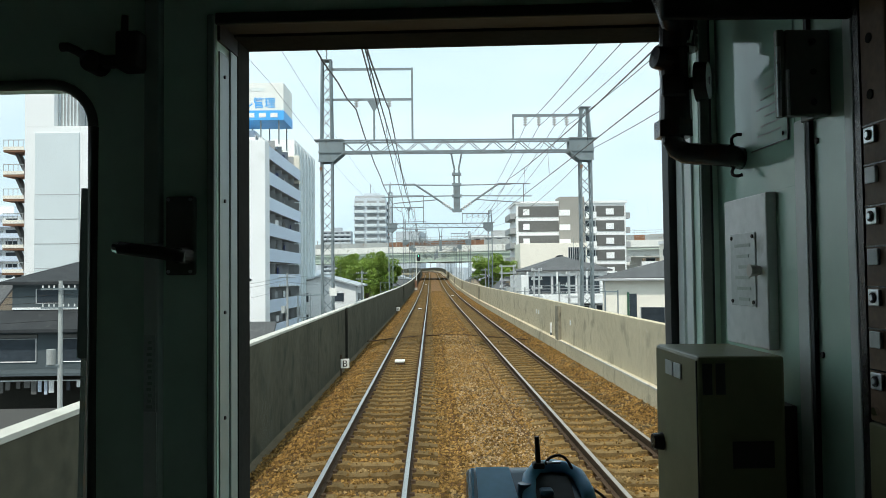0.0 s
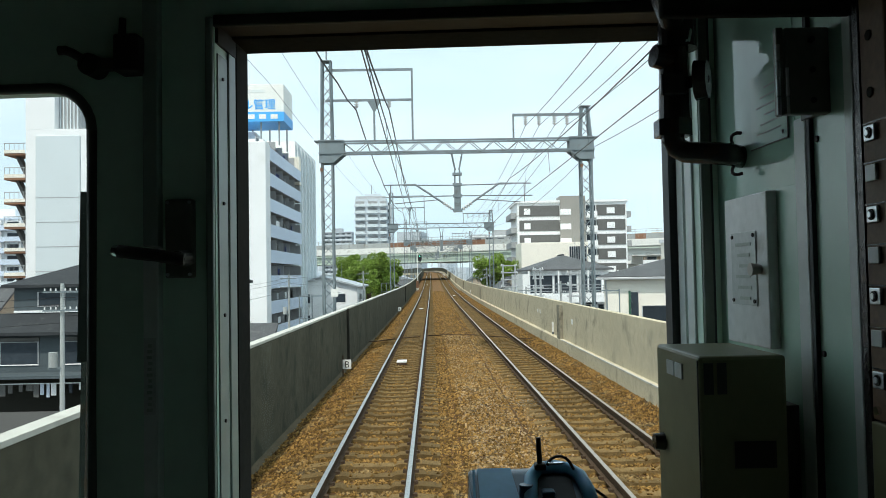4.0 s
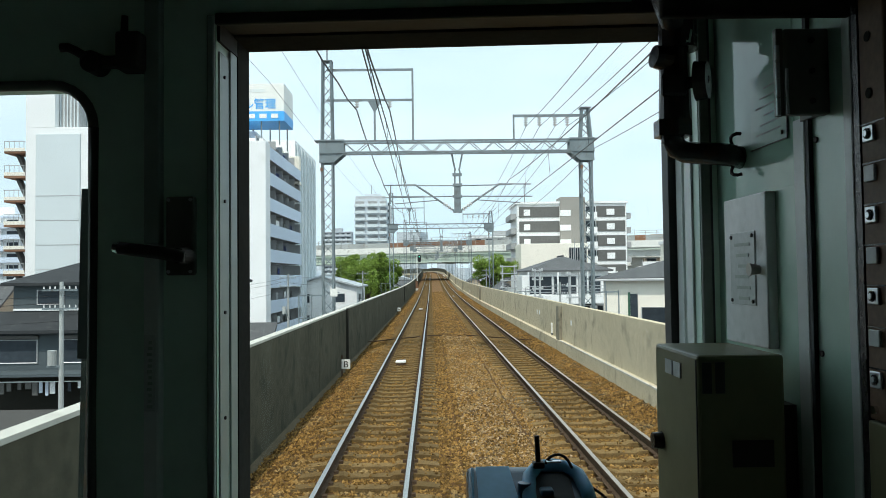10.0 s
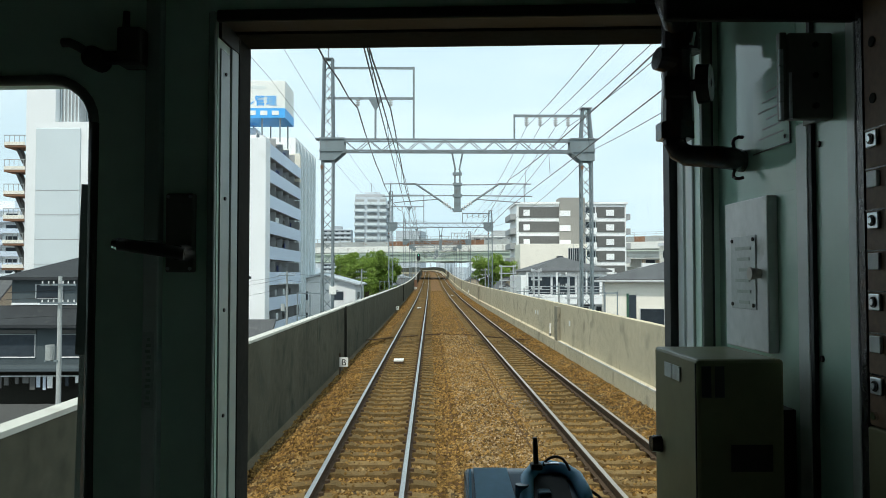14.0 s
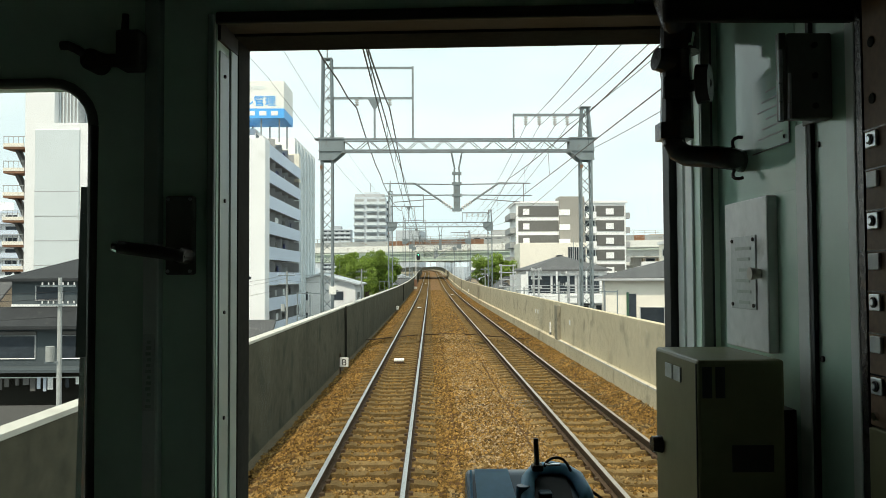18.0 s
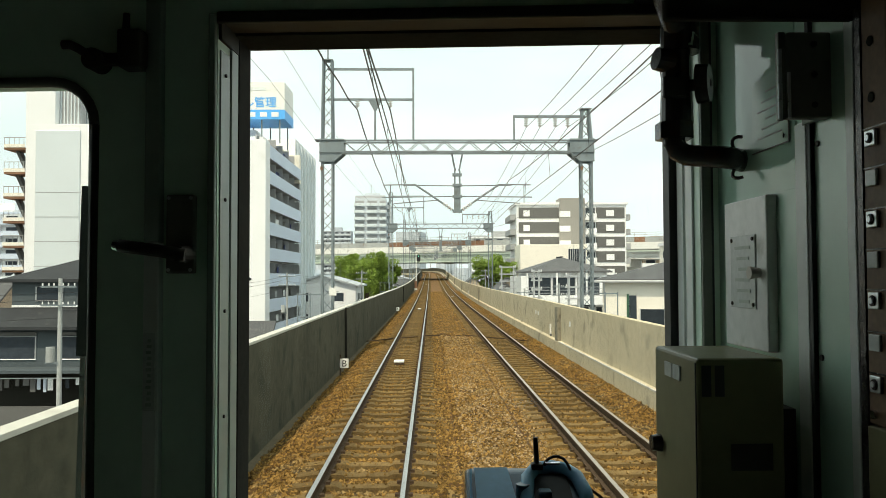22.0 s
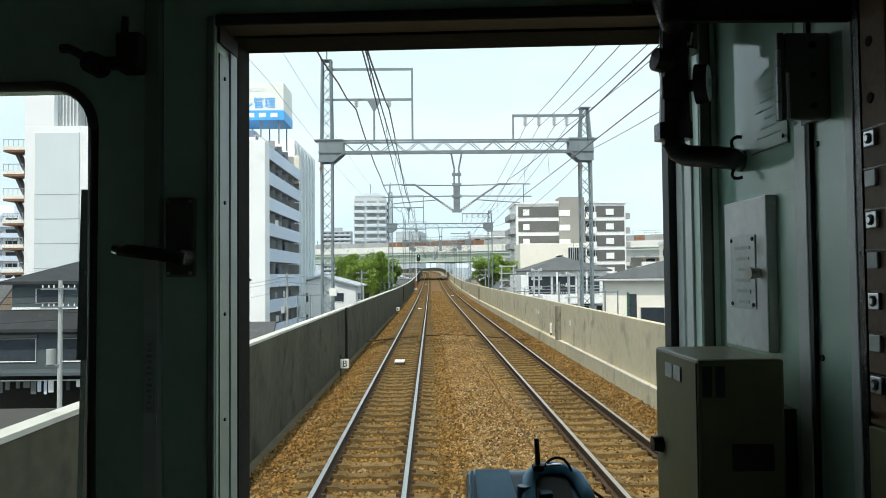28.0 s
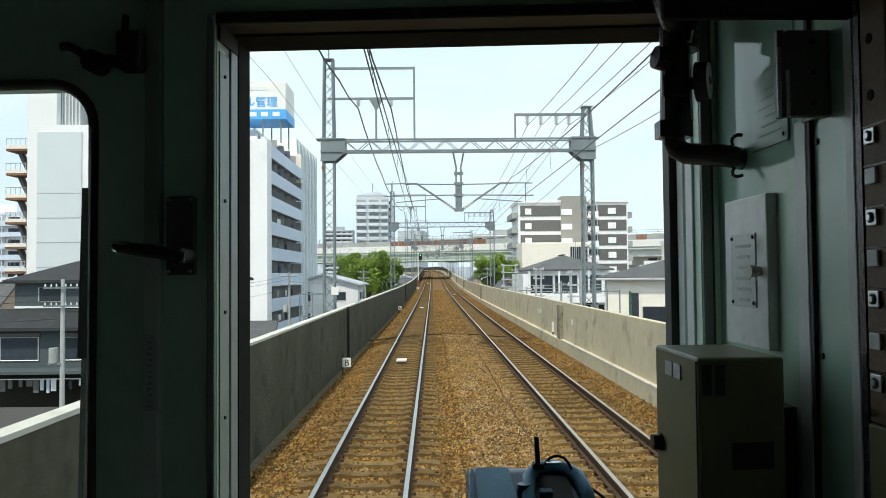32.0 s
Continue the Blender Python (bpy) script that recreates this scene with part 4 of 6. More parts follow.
for s in (27.6, 72.5, 111.5, 146.0):
    single("wall_pilaster", box(B(), -0.06, 0.06, -0.30, 0.30, -0.3, 1.52), M_CONC_STAIN, line_pose(s, 4.575, 0), "stained concrete pilaster on the parapet", "pilaster", "wall pilasters", "structure")

# ---- overhead line ----
COL = 4.73


def lattice_column(bm, x, z0, z1, w=0.38, taper=1.0):
    """Four corner angles with their rungs, returned apart from the diagonals."""
    h = w / 2
    for sx in (-h, h):
        for sy in (-h, h):
            bar(bm, (x + sx, sy, z0), (x + sx * taper, sy * taper, z1), 0.062)
    return bm


def lattice_braces(bm, x, z0, z1, w=0.38, pitch=0.40, taper=1.0):
    h, n = w / 2, max(2, int(round((z1 - z0) / pitch)))
    for i in range(n):
        a, b = z0 + (z1 - z0) * i / n, z0 + (z1 - z0) * (i + 1) / n
        ka, kb = 1 + (taper - 1) * i / n, 1 + (taper - 1) * (i + 1) / n
        f = 1 if i % 2 else -1
        for sy in (-h, h):
            g = f if sy < 0 else -f
            bar(bm, (x - h * g * ka, sy * ka, a), (x + h * g * kb, sy * kb, b), 0.055, 0.02)
        for sx in (-h, h):
            bar(bm, (x + sx * ka, -h * f * ka, a), (x + sx * kb, h * f * kb, b), 0.02, 0.07)
    return bm


def insulator(bm, x, y, z, n=4):
    rod(bm, (x, y, z), (x, y, z - 0.09 * n), 0.025, seg=8)
    for i in range(n):
        rod(bm, (x, y, z - 0.03 - 0.085 * i), (x, y, z - 0.07 - 0.085 * i), 0.09, 0.05, 10)
    return bm


def portal(tall=True):
    t = thing("catenary_portal", pose(0, 0, 0), "grey lattice steel portal over both tracks carrying wires", "catenary portal", "catenary portals")
    for x, top in ((-COL, 10.55 if tall else 8.7), (COL, 8.75)):
        c = part("column", lattice_column(lattice_column(B(), x, -6.5, 7.2), x, 7.6, top, taper=0.6 if top < 10 else 0.8), M_GALV, t, "lattice column")
        part("bracing", lattice_braces(B(), x, -1.0, 7.1), M_GALV, c, "zigzag bracing")
        part("upper_bracing", lattice_braces(B(), x, 7.62, top, taper=0.6 if top < 10 else 0.8), M_GALV, c, "zigzag bracing")
        s = 1 if x > 0 else -1
        bm = B()
        for y in (-0.26, 0.245):
            prism(bm, [(x + 0.27 * s, 7.62), (x - 0.62 * s, 7.62), (x - 0.62 * s, 7.14), (x - 0.27 * s, 6.82), (x + 0.27 * s, 6.82)], y, y + 0.015)
        box(bm, x - 0.45, x + 0.45, -0.24, 0.24, 7.60, 7.63)
        for y in (-0.30, 0.262):
            for z in (7.585, 7.13):
                box(bm, min(x + 0.29 * s, x - 0.63 * s), max(x + 0.29 * s, x - 0.63 * s), y, y + 0.038, z, z + 0.05)
            box(bm, x - 0.28, x + 0.28, y, y + 0.038, 6.80, 6.85)
            bar(bm, (x - 0.27 * s, y + 0.02, 6.84), (x - 0.62 * s, y + 0.02, 7.14), 0.05, 0.04)
        for k in range(6):
            for z in (7.55, 7.21, 7.09):
                u = x + (0.2 - 0.15 * k) * s
                box(bm, u - 0.014, u + 0.014, -0.275, -0.2605, z - 0.014, z + 0.014)
        part("gusset", bm, M_GALV, t, "solid riveted gusset plate")
        part("cap_plate", box(B(), x - 0.2, x + 0.2, -0.2, 0.2, top, top + 0.03), M_GALV, c)
        bm = B()
        box(bm, x - 0.24, x - 0.14, -0.262, -0.24, 6.5, 6.62)
        part("band", bm, M_RUST, c, "rusty band")
    bm = B()
    for y in (-0.22, 0.22):
        for z in (7.17, 7.58):
            bar(bm, (-COL + 0.5, y, z), (COL - 0.5, y, z), 0.06, 0.06)
    beam = part("beam", bm, M_GALV, t, "lattice cross beam")
    n, x0, x1 = 18, -COL + 0.6, COL - 0.6
    for y in (-0.22, 0.22):
        bm = B()
        for i in range(n):
            a, b = x0 + (x1 - x0) * i / n, x0 + (x1 - x0) * (i + 1) / n
            za, zb = (7.18, 7.57) if i % 2 else (7.57, 7.18)
            bar(bm, (a, y, za), (b, y, zb), 0.065, 0.02)
        part("bracing", bm, M_GALV, beam)
    # drop post with a cantilever to each side
    bm = B()
    bar(bm, (-0.20, 0, 7.16), (-0.07, 0, 6.5), 0.06)
    bar(bm, (0.20, 0, 7.16), (0.07, 0, 6.5), 0.06)
    for u in (-0.09, 0.09):
        bar(bm, (u, 0, 6.5), (u, 0, 4.95), 0.06, 0.12)
    box(bm, -0.115, 0.115, -0.05, 0.05, 5.02, 5.98)
    for z in (6.3, 5.92, 5.5, 4.96):
        box(bm, -0.17, 0.17, -0.08, 0.08, z, z + 0.10)
    part("drop_post", bm, M_GALV, t, "hanging post in the middle of the beam")
    for s in (-1, 1):
        bm = B()
        rod(bm, (0.15 * s, 0, 5.05), (1.55 * s, 0, 6.0), 0.035, seg=8)
        rod(bm, (0.12 * s, 0, 5.95), (2.0 * s, 0, 5.97), 0.022, seg=8)
        rod(bm, (0.12 * s, 0, 5.56), (2.75 * s, 0, 5.53), 0.022, seg=8)
        rod(bm, (1.55 * s, 0, 6.0), (2.7 * s, 0, 5.98), 0.022, seg=8)
        rod(bm, (0.7 * s, 0, 5.42), (2.3 * s, 0, 5.30), 0.018, seg=8)
        rod(bm, (2.45 * s, 0, 6.0), (2.45 * s, 0, 5.3), 0.016, seg=8)
        c = part("cantilever", bm, M_GALV, t, "slender cantilever arm")
        bm = B()
        for k in range(4):
            p = Vector((0.2 * s + 0.09 * k * s, 0, 5.08 + 0.061 * k))
            rod(bm, p, p + Vector((0.04 * s, 0, 0.027)), 0.075, 0.06, 10)
        part("insulator", bm, M_PORCELAIN, c, "white ribbed insulator")
    # arms on the tall and on the short side
    if tall:
        bm = B()
        bar(bm, (-COL, 0, 10.25), (-1.6, 0, 10.25), 0.055, 0.08)
        bar(bm, (-COL, 0, 9.13), (-1.6, 0, 9.13), 0.055, 0.08)
        bar(bm, (-1.6, 0, 10.3), (-1.6, 0, 7.6), 0.07)
        bar(bm, (-3.0, 0, 9.13), (-3.0, 0, 7.6), 0.07)
        prism(bm, [(-3.25, 9.1), (-2.75, 9.1), (-2.97, 8.7), (-3.03, 8.7)], -0.02, 0.02)
        part("feeder_arms", bm, M_GALV, t, "feeder arms beside the mast")
        part("lightning_rod", bar(B(), (-COL, 0, 10.5), (-COL, 0, 11.6), 0.05), M_GALV, t)
        for x in (-3.65, -2.45):
            part("insulator", insulator(B(), x, 0, 9.1, 3), M_PORCELAIN, t, "white ribbed insulator")
    bm = B()
    bar(bm, (2.1, 0, 8.5), (COL, 0, 8.5), 0.07, 0.09)
    bar(bm, (2.1, 0, 8.55), (2.1, 0, 7.6), 0.06)
    part("line_arm", bm, M_GALV, t, "arm with a row of insulators")
    for x in (2.55, 3.05, 3.62, 4.08):
        part("insulator", insulator(B(), x, 0, 8.46, 4), M_PORCELAIN, t, "white ribbed insulator")
    # work cage at the column foot
    for x in (-COL - 0.55, COL + 0.55):
        bm = B()
        for z in (0.4, 1.2, 2.0):
            bar(bm, (x - 0.45, -0.5, z), (x + 0.45, -0.5, z), 0.04)
        for dx in (-0.45, 0.0, 0.45):
            bar(bm, (x + dx, -0.5, 0.2), (x + dx, -0.5, 2.05), 0.04)
        bar(bm, (x - 0.45, -0.5, 0.25), (x - 0.45, 0.4, 0.25), 0.04)
        bar(bm, (x + 0.45, -0.5, 0.25), (x + 0.45, 0.4, 0.25), 0.04)
        part("foot_rail", bm, M_GALV, t, "grey pipe guard rail")
    return t


PORTALS = (-205.0, -156.0, -104.0, -58.0, -12.5, 28.0, 73.0, 112.0, 146.0, 173.0, 211.0, 248.0, 287.0, 318.0, 350.0, 385.0)
first = portal()
first.matrix_basis = line_pose(PORTALS[5], MID)
for s in PORTALS:
    if s != PORTALS[5]:
        copy_thing(first, line_pose(s, MID))


def wire(name, x, z, sag, r, label, wav=0.0, group="overhead wires", stops=PORTALS, shift=0.0):
    pts = []
    for a, b in zip(stops, stops[1:]):
        n = 14
        for i in range(n):
            u = i / n
            s = a + (b - a) * u
            dx = shift * (1 - abs(2 * u - 1)) + wav * noise.noise((s * 0.7, x, 3))
            pts.append(on_line(s, x + dx, z - sag * 4 * u * (1 - u) + wav * noise.noise((s * 0.9, 7, x))))
    single(name, tube(B(), pts, r, 6), M_WIRE, pose(0, 0, 0), label, "overhead wire", group)


for xc, name in ((X_LEFT, "left"), (X_RIGHT, "right")):
    wire("contact_wire", xc, 5.15, 0.05, 0.009, "thin copper contact wire over the track", shift=0.2)
    wire("messenger_wire", xc, 6.15, 0.55, 0.011, "thin messenger wire over the contact wire", shift=0.1)
for x in (MID - 3.65, MID - 2.45):
    wire("feeder_cable", x, 8.75, 0.95, 0.024, "thick black wavy feeder cable hung from insulators", wav=0.05)
for x in (MID + 2.55, MID + 3.05, MID + 3.62, MID + 4.08):
    wire("power_line", x, 8.1, 0.75, 0.010, "thin high-voltage line hung from a row of insulators")
for x, z in ((MID + 5.1, 7.3),):
    wire("signal_cable", x, z, 0.6, 0.011, "dark cable strung along the columns")
for x, z in ((MID - 6.4, 11.0), (MID - 6.9, 9.9)):
    wire("ground_wire", x, z, 0.25, 0.008, "thin wire strung beside the masts")
bm = B()
for xc in (X_LEFT, X_RIGHT):
    for a, b in zip(PORTALS[4:], PORTALS[5:11]):
        for i in range(1, 9):
            u = i / 9
            s = a + (b - a) * u
            p = on_line(s, xc + 0.12 * (1 - abs(2 * u - 1)), 6.15 - 2.2 * u * (1 - u))
            q = on_line(s, xc + 0.2 * (1 - abs(2 * u - 1)), 5.15 - 0.2 * u * (1 - u))
            bar(bm, p, q, 0.008)
tagged(single("dropper_wires", bm, M_WIRE, pose(0, 0, 0), "thin droppers between messenger and contact wire", "dropper"), kind="stuff")

# ---- small things on the line ----


def km_sign(s, x, letter):
    t = thing("track_sign", line_pose(s, x), "small white square sign plate with a black letter beside the rail", "track sign", "track signs")
    part("stake", box(B(), -0.11, -0.07, -0.02, 0.02, -0.45, 0.30), M_RAILSIDE, t)
    pl = part("plate", box(B(), -0.10, 0.16, -0.035, -0.022, -0.10, 0.18, 0.004), M_SIGNWHITE, t)
    cu = bpy.data.curves.new("letter", "FONT")
    cu.body, cu.size, cu.align_x = letter, 0.27, "CENTER"
    cu.extrude = 0.002
    cu.materials.append(M_PITCH)
    tx = new("letter", cu)
    tx.parent, tx.matrix_basis = pl, pose(0.03, -0.038, -0.055, 90, 0, 0)
    return t


km_sign(23.2, -2.62, "B")
# dark wavy tube from wall to wall, dipping under the rails
pts = []
for i in range(57):
    u = i / 56
    x = -2.75 + 7.2 * u
    under = any(abs(abs(x - c) - 0.565) < 0.12 for c in (X_LEFT, X_RIGHT))
    pts.append(on_line(33.3 + 3.1 * math.sin(math.pi * min(1.0, u * 1.05)) ** 1.2 + 0.22 * noise.noise((x * 1.3, 2, 5)), x, (-0.192 if under else -0.150) + 0.02 * noise.noise((x * 2.1, 9, 1))))
single("crossing_tube", tube(B(), pts, 0.024, 8), M_RAILSIDE, pose(0, 0, 0), "dark tube laid across both tracks on the ballast", "cable")
km_sign(61.0, -2.62, "A")


def balise(s, x):
    t = thing("track_balise", line_pose(s, x), "flat pale yellow track beacon between the rails", "track beacon", "track beacons")
    part("body", box(B(), -0.16, 0.16, -0.24, 0.24, -0.11, -0.055, 0.015), M_SIGNWHITE, t)
    part("bracket", box(B(), -0.14, 0.14, -0.30, 0.30, -0.185, -0.112), M_RAILSIDE, t)
    return t


for s, x in ((24.8, X_LEFT - 0.1), (64.0, X_LEFT), (98.0, X_RIGHT - 0.1), (156.0, X_LEFT), (228.0, X_RIGHT)):
    balise(s, x)
for s, x in ((29.4, 4.60), (92.0, 4.60), (112.0, 4.60)):
    t = thing("distance_post", line_pose(s, x), "slim white distance post along the parapet", "distance post", "distance posts")
    part("post", box(B(), -0.03, 0.03, -0.04, 0.04, 0.36, 0.80, 0.01), M_SIGNWHITE, t)
    part("foot", box(B(), -0.034, 0.034, -0.045, 0.045, 0.33, 0.42), M_INK, t, "black foot")
for s in (25.5, 33.0, 33.7):
    single("wall_tag", box(B(), -0.006, 0, -0.12, 0.12, 0.95, 1.12), M_SIGNWHITE, line_pose(s, 4.637), "small white tag fixed on the parapet", "tag", "wall tags")


def pole_rack(s, x, top, bars, width, label):
    """Slim trackside poles with rows of crossbars and insulators behind the parapet."""
    t = thing("pole_rack", line_pose(s, x), label, "pole rack", "pole racks")
    for u in (-width / 2, width / 2):
        part("post", rod(B(), (u, 0, -6.9), (u, 0, top), 0.07, 0.06, 10), M_FRAME, t)
    for k in range(bars):
        z = top - 0.15 - 0.52 * k
        c = part("crossbar", box(B(), -width / 2 - 0.18, width / 2 + 0.18, -0.12, -0.05, z, z + 0.08), M_FRAME, t)
        for u in (-width / 2 - 0.12, width / 2 + 0.12):
            part("insulator", rod(B(), (u, -0.085, z + 0.09), (u, -0.085, z + 0.18), 0.035, 0.025, 8), M_PORCELAIN, c)
    part("switch_box", box(B(), -0.12, 0.12, -0.28, -0.14, top - 2.2, top - 1.8, 0.02), M_GREYPANEL, t, "grey switch box")


pole_rack(57.0, 5.75, 3.4, 4, 0.9, "pale steel pole rack with crossbars behind the parapet")
pole_rack(45.5, 6.3, 3.0, 4, 0.3, "slim paired poles with crossbars behind the parapet")
pole_rack(35.0, 6.55, 2.75, 3, 0.45, "short paired poles with crossbars beside a lattice column")
plate = thing("column_plate", line_pose(27.5, -3.48, 2.1), "white square number plate fixed on a lattice column", "sign plate")
part("plate", box(B(), -0.13, 0.13, -0.03, -0.015, -0.14, 0.14, 0.008), M_SIGNWHITE, plate)
part("arm", bar(B(), (-0.25, 0.0, 0.0), (0.2, 0.0, 0.0), 0.04, 0.03), M_GALV, plate)
for i in range(16):
    s = 236.0 + i * 6
    single("marker_block", box(B(), -0.1, 0.1, -0.06, 0.06, -0.28, 0.0, 0.01), M_SIGNWHITE, line_pose(s, 4.15), "small white marker block beside the rail", "marker block", "marker blocks")


def signal(s, x, lit, top=5.2, red=False):
    t = thing("railway_signal", line_pose(s, x), "colour-light railway signal on a white post beside the track", "railway signal", "railway signals")
    part("post", rod(B(), (0, 0, -0.45), (0, 0, top + 0.9), 0.075, 0.06, 12), M_SIGNWHITE, t, "white tubular post")
    part("finial", rod(B(), (0, 0, top + 0.9), (0, 0, top + 1.1), 0.10, 0.02, 12), M_SIGBLACK, t)
    bm = B()
    pts = [(0.33 * math.cos(a), 0.62 * (1 if math.sin(a) > 0 else -1) * min(1, abs(math.sin(a)) * 1.2) ** 0.8) for a in [math.tau * i / 24 for i in range(24)]]
    prism(bm, [(0.42 + px, top + pz) for px, pz in pts], -0.16, -0.12)
    part("backboard", bm, M_SIGBLACK, t, "black oval backboard")
    for i, dz in enumerate((0.33, 0.0, -0.33)):
        h = part("lamp_hood", rod(B(), (0.42, -0.16, top + dz), (0.42, -0.40, top + dz), 0.13, 0.13, 16), M_SIGBLACK, t)
        part("lens", rod(B(), (0.42, -0.41, top + dz), (0.42, -0.402, top + dz), 0.10, 0.10, 16), (M_REDLAMP if red else M_GREENLAMP) if i == lit else M_SIGBLACK, h, "lit lens" if i == lit else "")
    bm = B()
    for z in (top - 0.75, top + 0.35):
        bar(bm, (-0.35, 0.1, z), (0.45, 0.1, z), 0.05)
    bar(bm, (-0.35, 0.1, top - 0.75), (-0.35, 0.1, top + 0.35), 0.04)
    box(bm, -0.4, 0.5, 0.05, 0.45, top - 0.80, top - 0.76)
    part("work_platform", bm, M_SIGBLACK, t, "small black service platform")
    return t


signal(134.0, -2.45, 0)
signal(-176.0, -2.45, 0)
signal(345.0, 5.2, 2, 4.6, True)
for s in (132.6, -177.5):
    t = thing("relay_cabinet", line_pose(s, -2.5), "rusty brown trackside relay cabinet on a concrete foot", "relay cabinet", "relay cabinets")
    part("body", box(B(), -0.22, 0.22, -0.2, 0.2, 0.05, 1.25, 0.02), M_RUST, t)
    part("roof", box(B(), -0.26, 0.26, -0.24, 0.24, 1.25, 1.30, 0.01), M_RUST, t)
    part("foot", box(B(), -0.24, 0.24, -0.22, 0.22, -0.45, 0.05), M_CONC_PALE, t)

# ---- ground ----
bm = B()
bmesh.ops.create_grid(bm, x_segments=8, y_segments=8, size=4500)
single("ground", bm, M_GROUND, pose(0, 0, -7.0), "grey city ground with streets", "ground", kind="structure")

# ---- expressway over the line ----
EXP = pose(0, 189, EYE, 0, 0, -25.0)


def expressway():
    t = thing("expressway_bridge", EXP, "elevated expressway with mint green girders and rusty barriers", "expressway bridge", kind="structure")
    L0, L1 = -130, 130
    part("deck", box(B(), L0, L1, 0.0, 17.0, 5.6, 6.35), M_DECK, t, "pale concrete deck edge")
    part("edge_beam", box(B(), L0, L1, -0.25, 0.0, 5.75, 7.25, 0.04), M_DECK, t, "pale concrete parapet")
    part("edge_beam", box(B(), L0, L1, 17.0, 17.25, 5.75, 7.25, 0.04), M_DECK, t)
    for i, y in enumerate((0.6, 4.4, 8.2, 12.0, 15.8)):
        bm = B()
        box(bm, -46, 46, y - 0.03, y + 0.03, 3.45, 5.6)
        box(bm, -46, 46, y - 0.35, y + 0.35, 3.37, 3.45)
        box(bm, -46, 46, y - 0.35, y + 0.35, 5.52, 5.595)
        g = part("girder", bm, M_MINT, t, "mint green plate girder")
        if i == 0:
            for k in range(38):
                part("stiffener", box(B(), -45 + k * 2.4, -44.98 + k * 2.4 + 0.02, y - 0.22, y - 0.031, 3.46, 5.51), M_MINT, g)
    for k in range(10):
        x = -42 + k * 9.2
        part("cross_frame", box(B(), x, x + 0.12, 0.7, 15.7, 3.7, 5.2), M_MINT, t)
    for x in (-1.6, 2.2):
        part("cover_board", box(B(), x, x + 0.75, -0.6, 17.6, 3.18, 3.30), M_GREYPANEL, t, "grey protective board over the wires")
    for s in (-1, 1):
        part("side_span", box(B(), 46.2 if s > 0 else L0, L1 if s > 0 else -46.2, 1.0, 16.0, 3.6, 5.595), M_DECK, t, "pale concrete box girder")
    for k in range(110):
        x = L0 + 1 + k * 2.35
        m = M_RUST if -13 < x < 14 or 49 < x < 51.5 else M_GREYPANEL
        part("barrier_panel", box(B(), x, x + 2.32, -0.16, -0.08, 7.26, 8.45), m, t)
        part("barrier_post", box(B(), x - 0.04, x + 0.03, -0.22, -0.02, 7.26, 9.40), M_GREYPANEL, t)
    for z in (8.9, 9.36):
        part("guard_rail", box(B(), L0, L1, -0.14, -0.08, z, z + 0.07), M_GREYPANEL, t)
    part("lower_rail", box(B(), L0, L1, -0.35, -0.26, 5.2, 5.45), M_MINT, t, "mint green drain pipe")
    for x in (-47, 47, -80, 80, -112, 112):
        p = part("pier", box(B(), x - 1.3, x + 1.3, 6.5, 10.5, -9.65, 1.8, 0.2), M_DECK, t, "pale concrete pier")
        bm = B()
        vs = [(x - 1.4, 3.58), (x + 1.4, 3.58), (x + 1.4, 1.8), (x - 1.4, 1.8)]
        prism(bm, vs, 0.8, 16.2)
        part("pier_cap", bm, M_DECK, p)
    return t


expressway()

# ---- buildings ----
bm = B()
box(bm, -0.5, 0.5, -0.06, 0.04, -0.5, 0.5)
bmesh.ops.inset_individual(bm, faces=[f for f in bm.faces if f.normal.y < -0.9], thickness=0.05, depth=-0.035)
ME_WIN = mesh("window", bm, M_FRAME, M_GLASS_DK)
for p in ME_WIN.polygons:
    if p.normal.y < -0.9 and p.area > 0.5:
        p.material_index = 1
ME_WIN_BLUE = ME_WIN.copy()
ME_WIN_BLUE.materials[1] = M_GLASS_BLUE
ME_WIN_PALE = ME_WIN.copy()
ME_WIN_PALE.materials[1] = M_W_HAZE
ME_WIN_SKY = ME_WIN.copy()
ME_WIN_SKY.materials[1] = M_GLASS_SKY


def window_at(parent, x, y, z, w, h, yaw, me=ME_WIN, name="window"):
    ob = new(name, me)
    ob.parent = parent
    ob.matrix_basis = pose(x, y, z, 0, 0, yaw) @ Matrix.Diagonal((w, 1, h, 1))
    return ob


def facade(parent, face, w, d, cols, rows, z0, dz, ww, wh, me=ME_WIN, x0=None, dx=None):
    """Rows of windows on one face of a w by d body: s faces -y, e faces +x, n +y, w -x."""
    span = w if face in "sn" else d
    dx = dx or span / cols
    x0 = -dx * (cols - 1) / 2 if x0 is None else x0
    for r in range(rows):
        for c in range(cols):
            u, z = x0 + c * dx, z0 + r * dz
            x, y, yaw = {"s": (u, -d / 2, 0), "e": (w / 2, u, 90), "n": (-u, d / 2, 180), "w": (-w / 2, -u, 270)}[face]
            window_at(parent, x, y, z, ww, wh, yaw, me)


GZ = -7.0


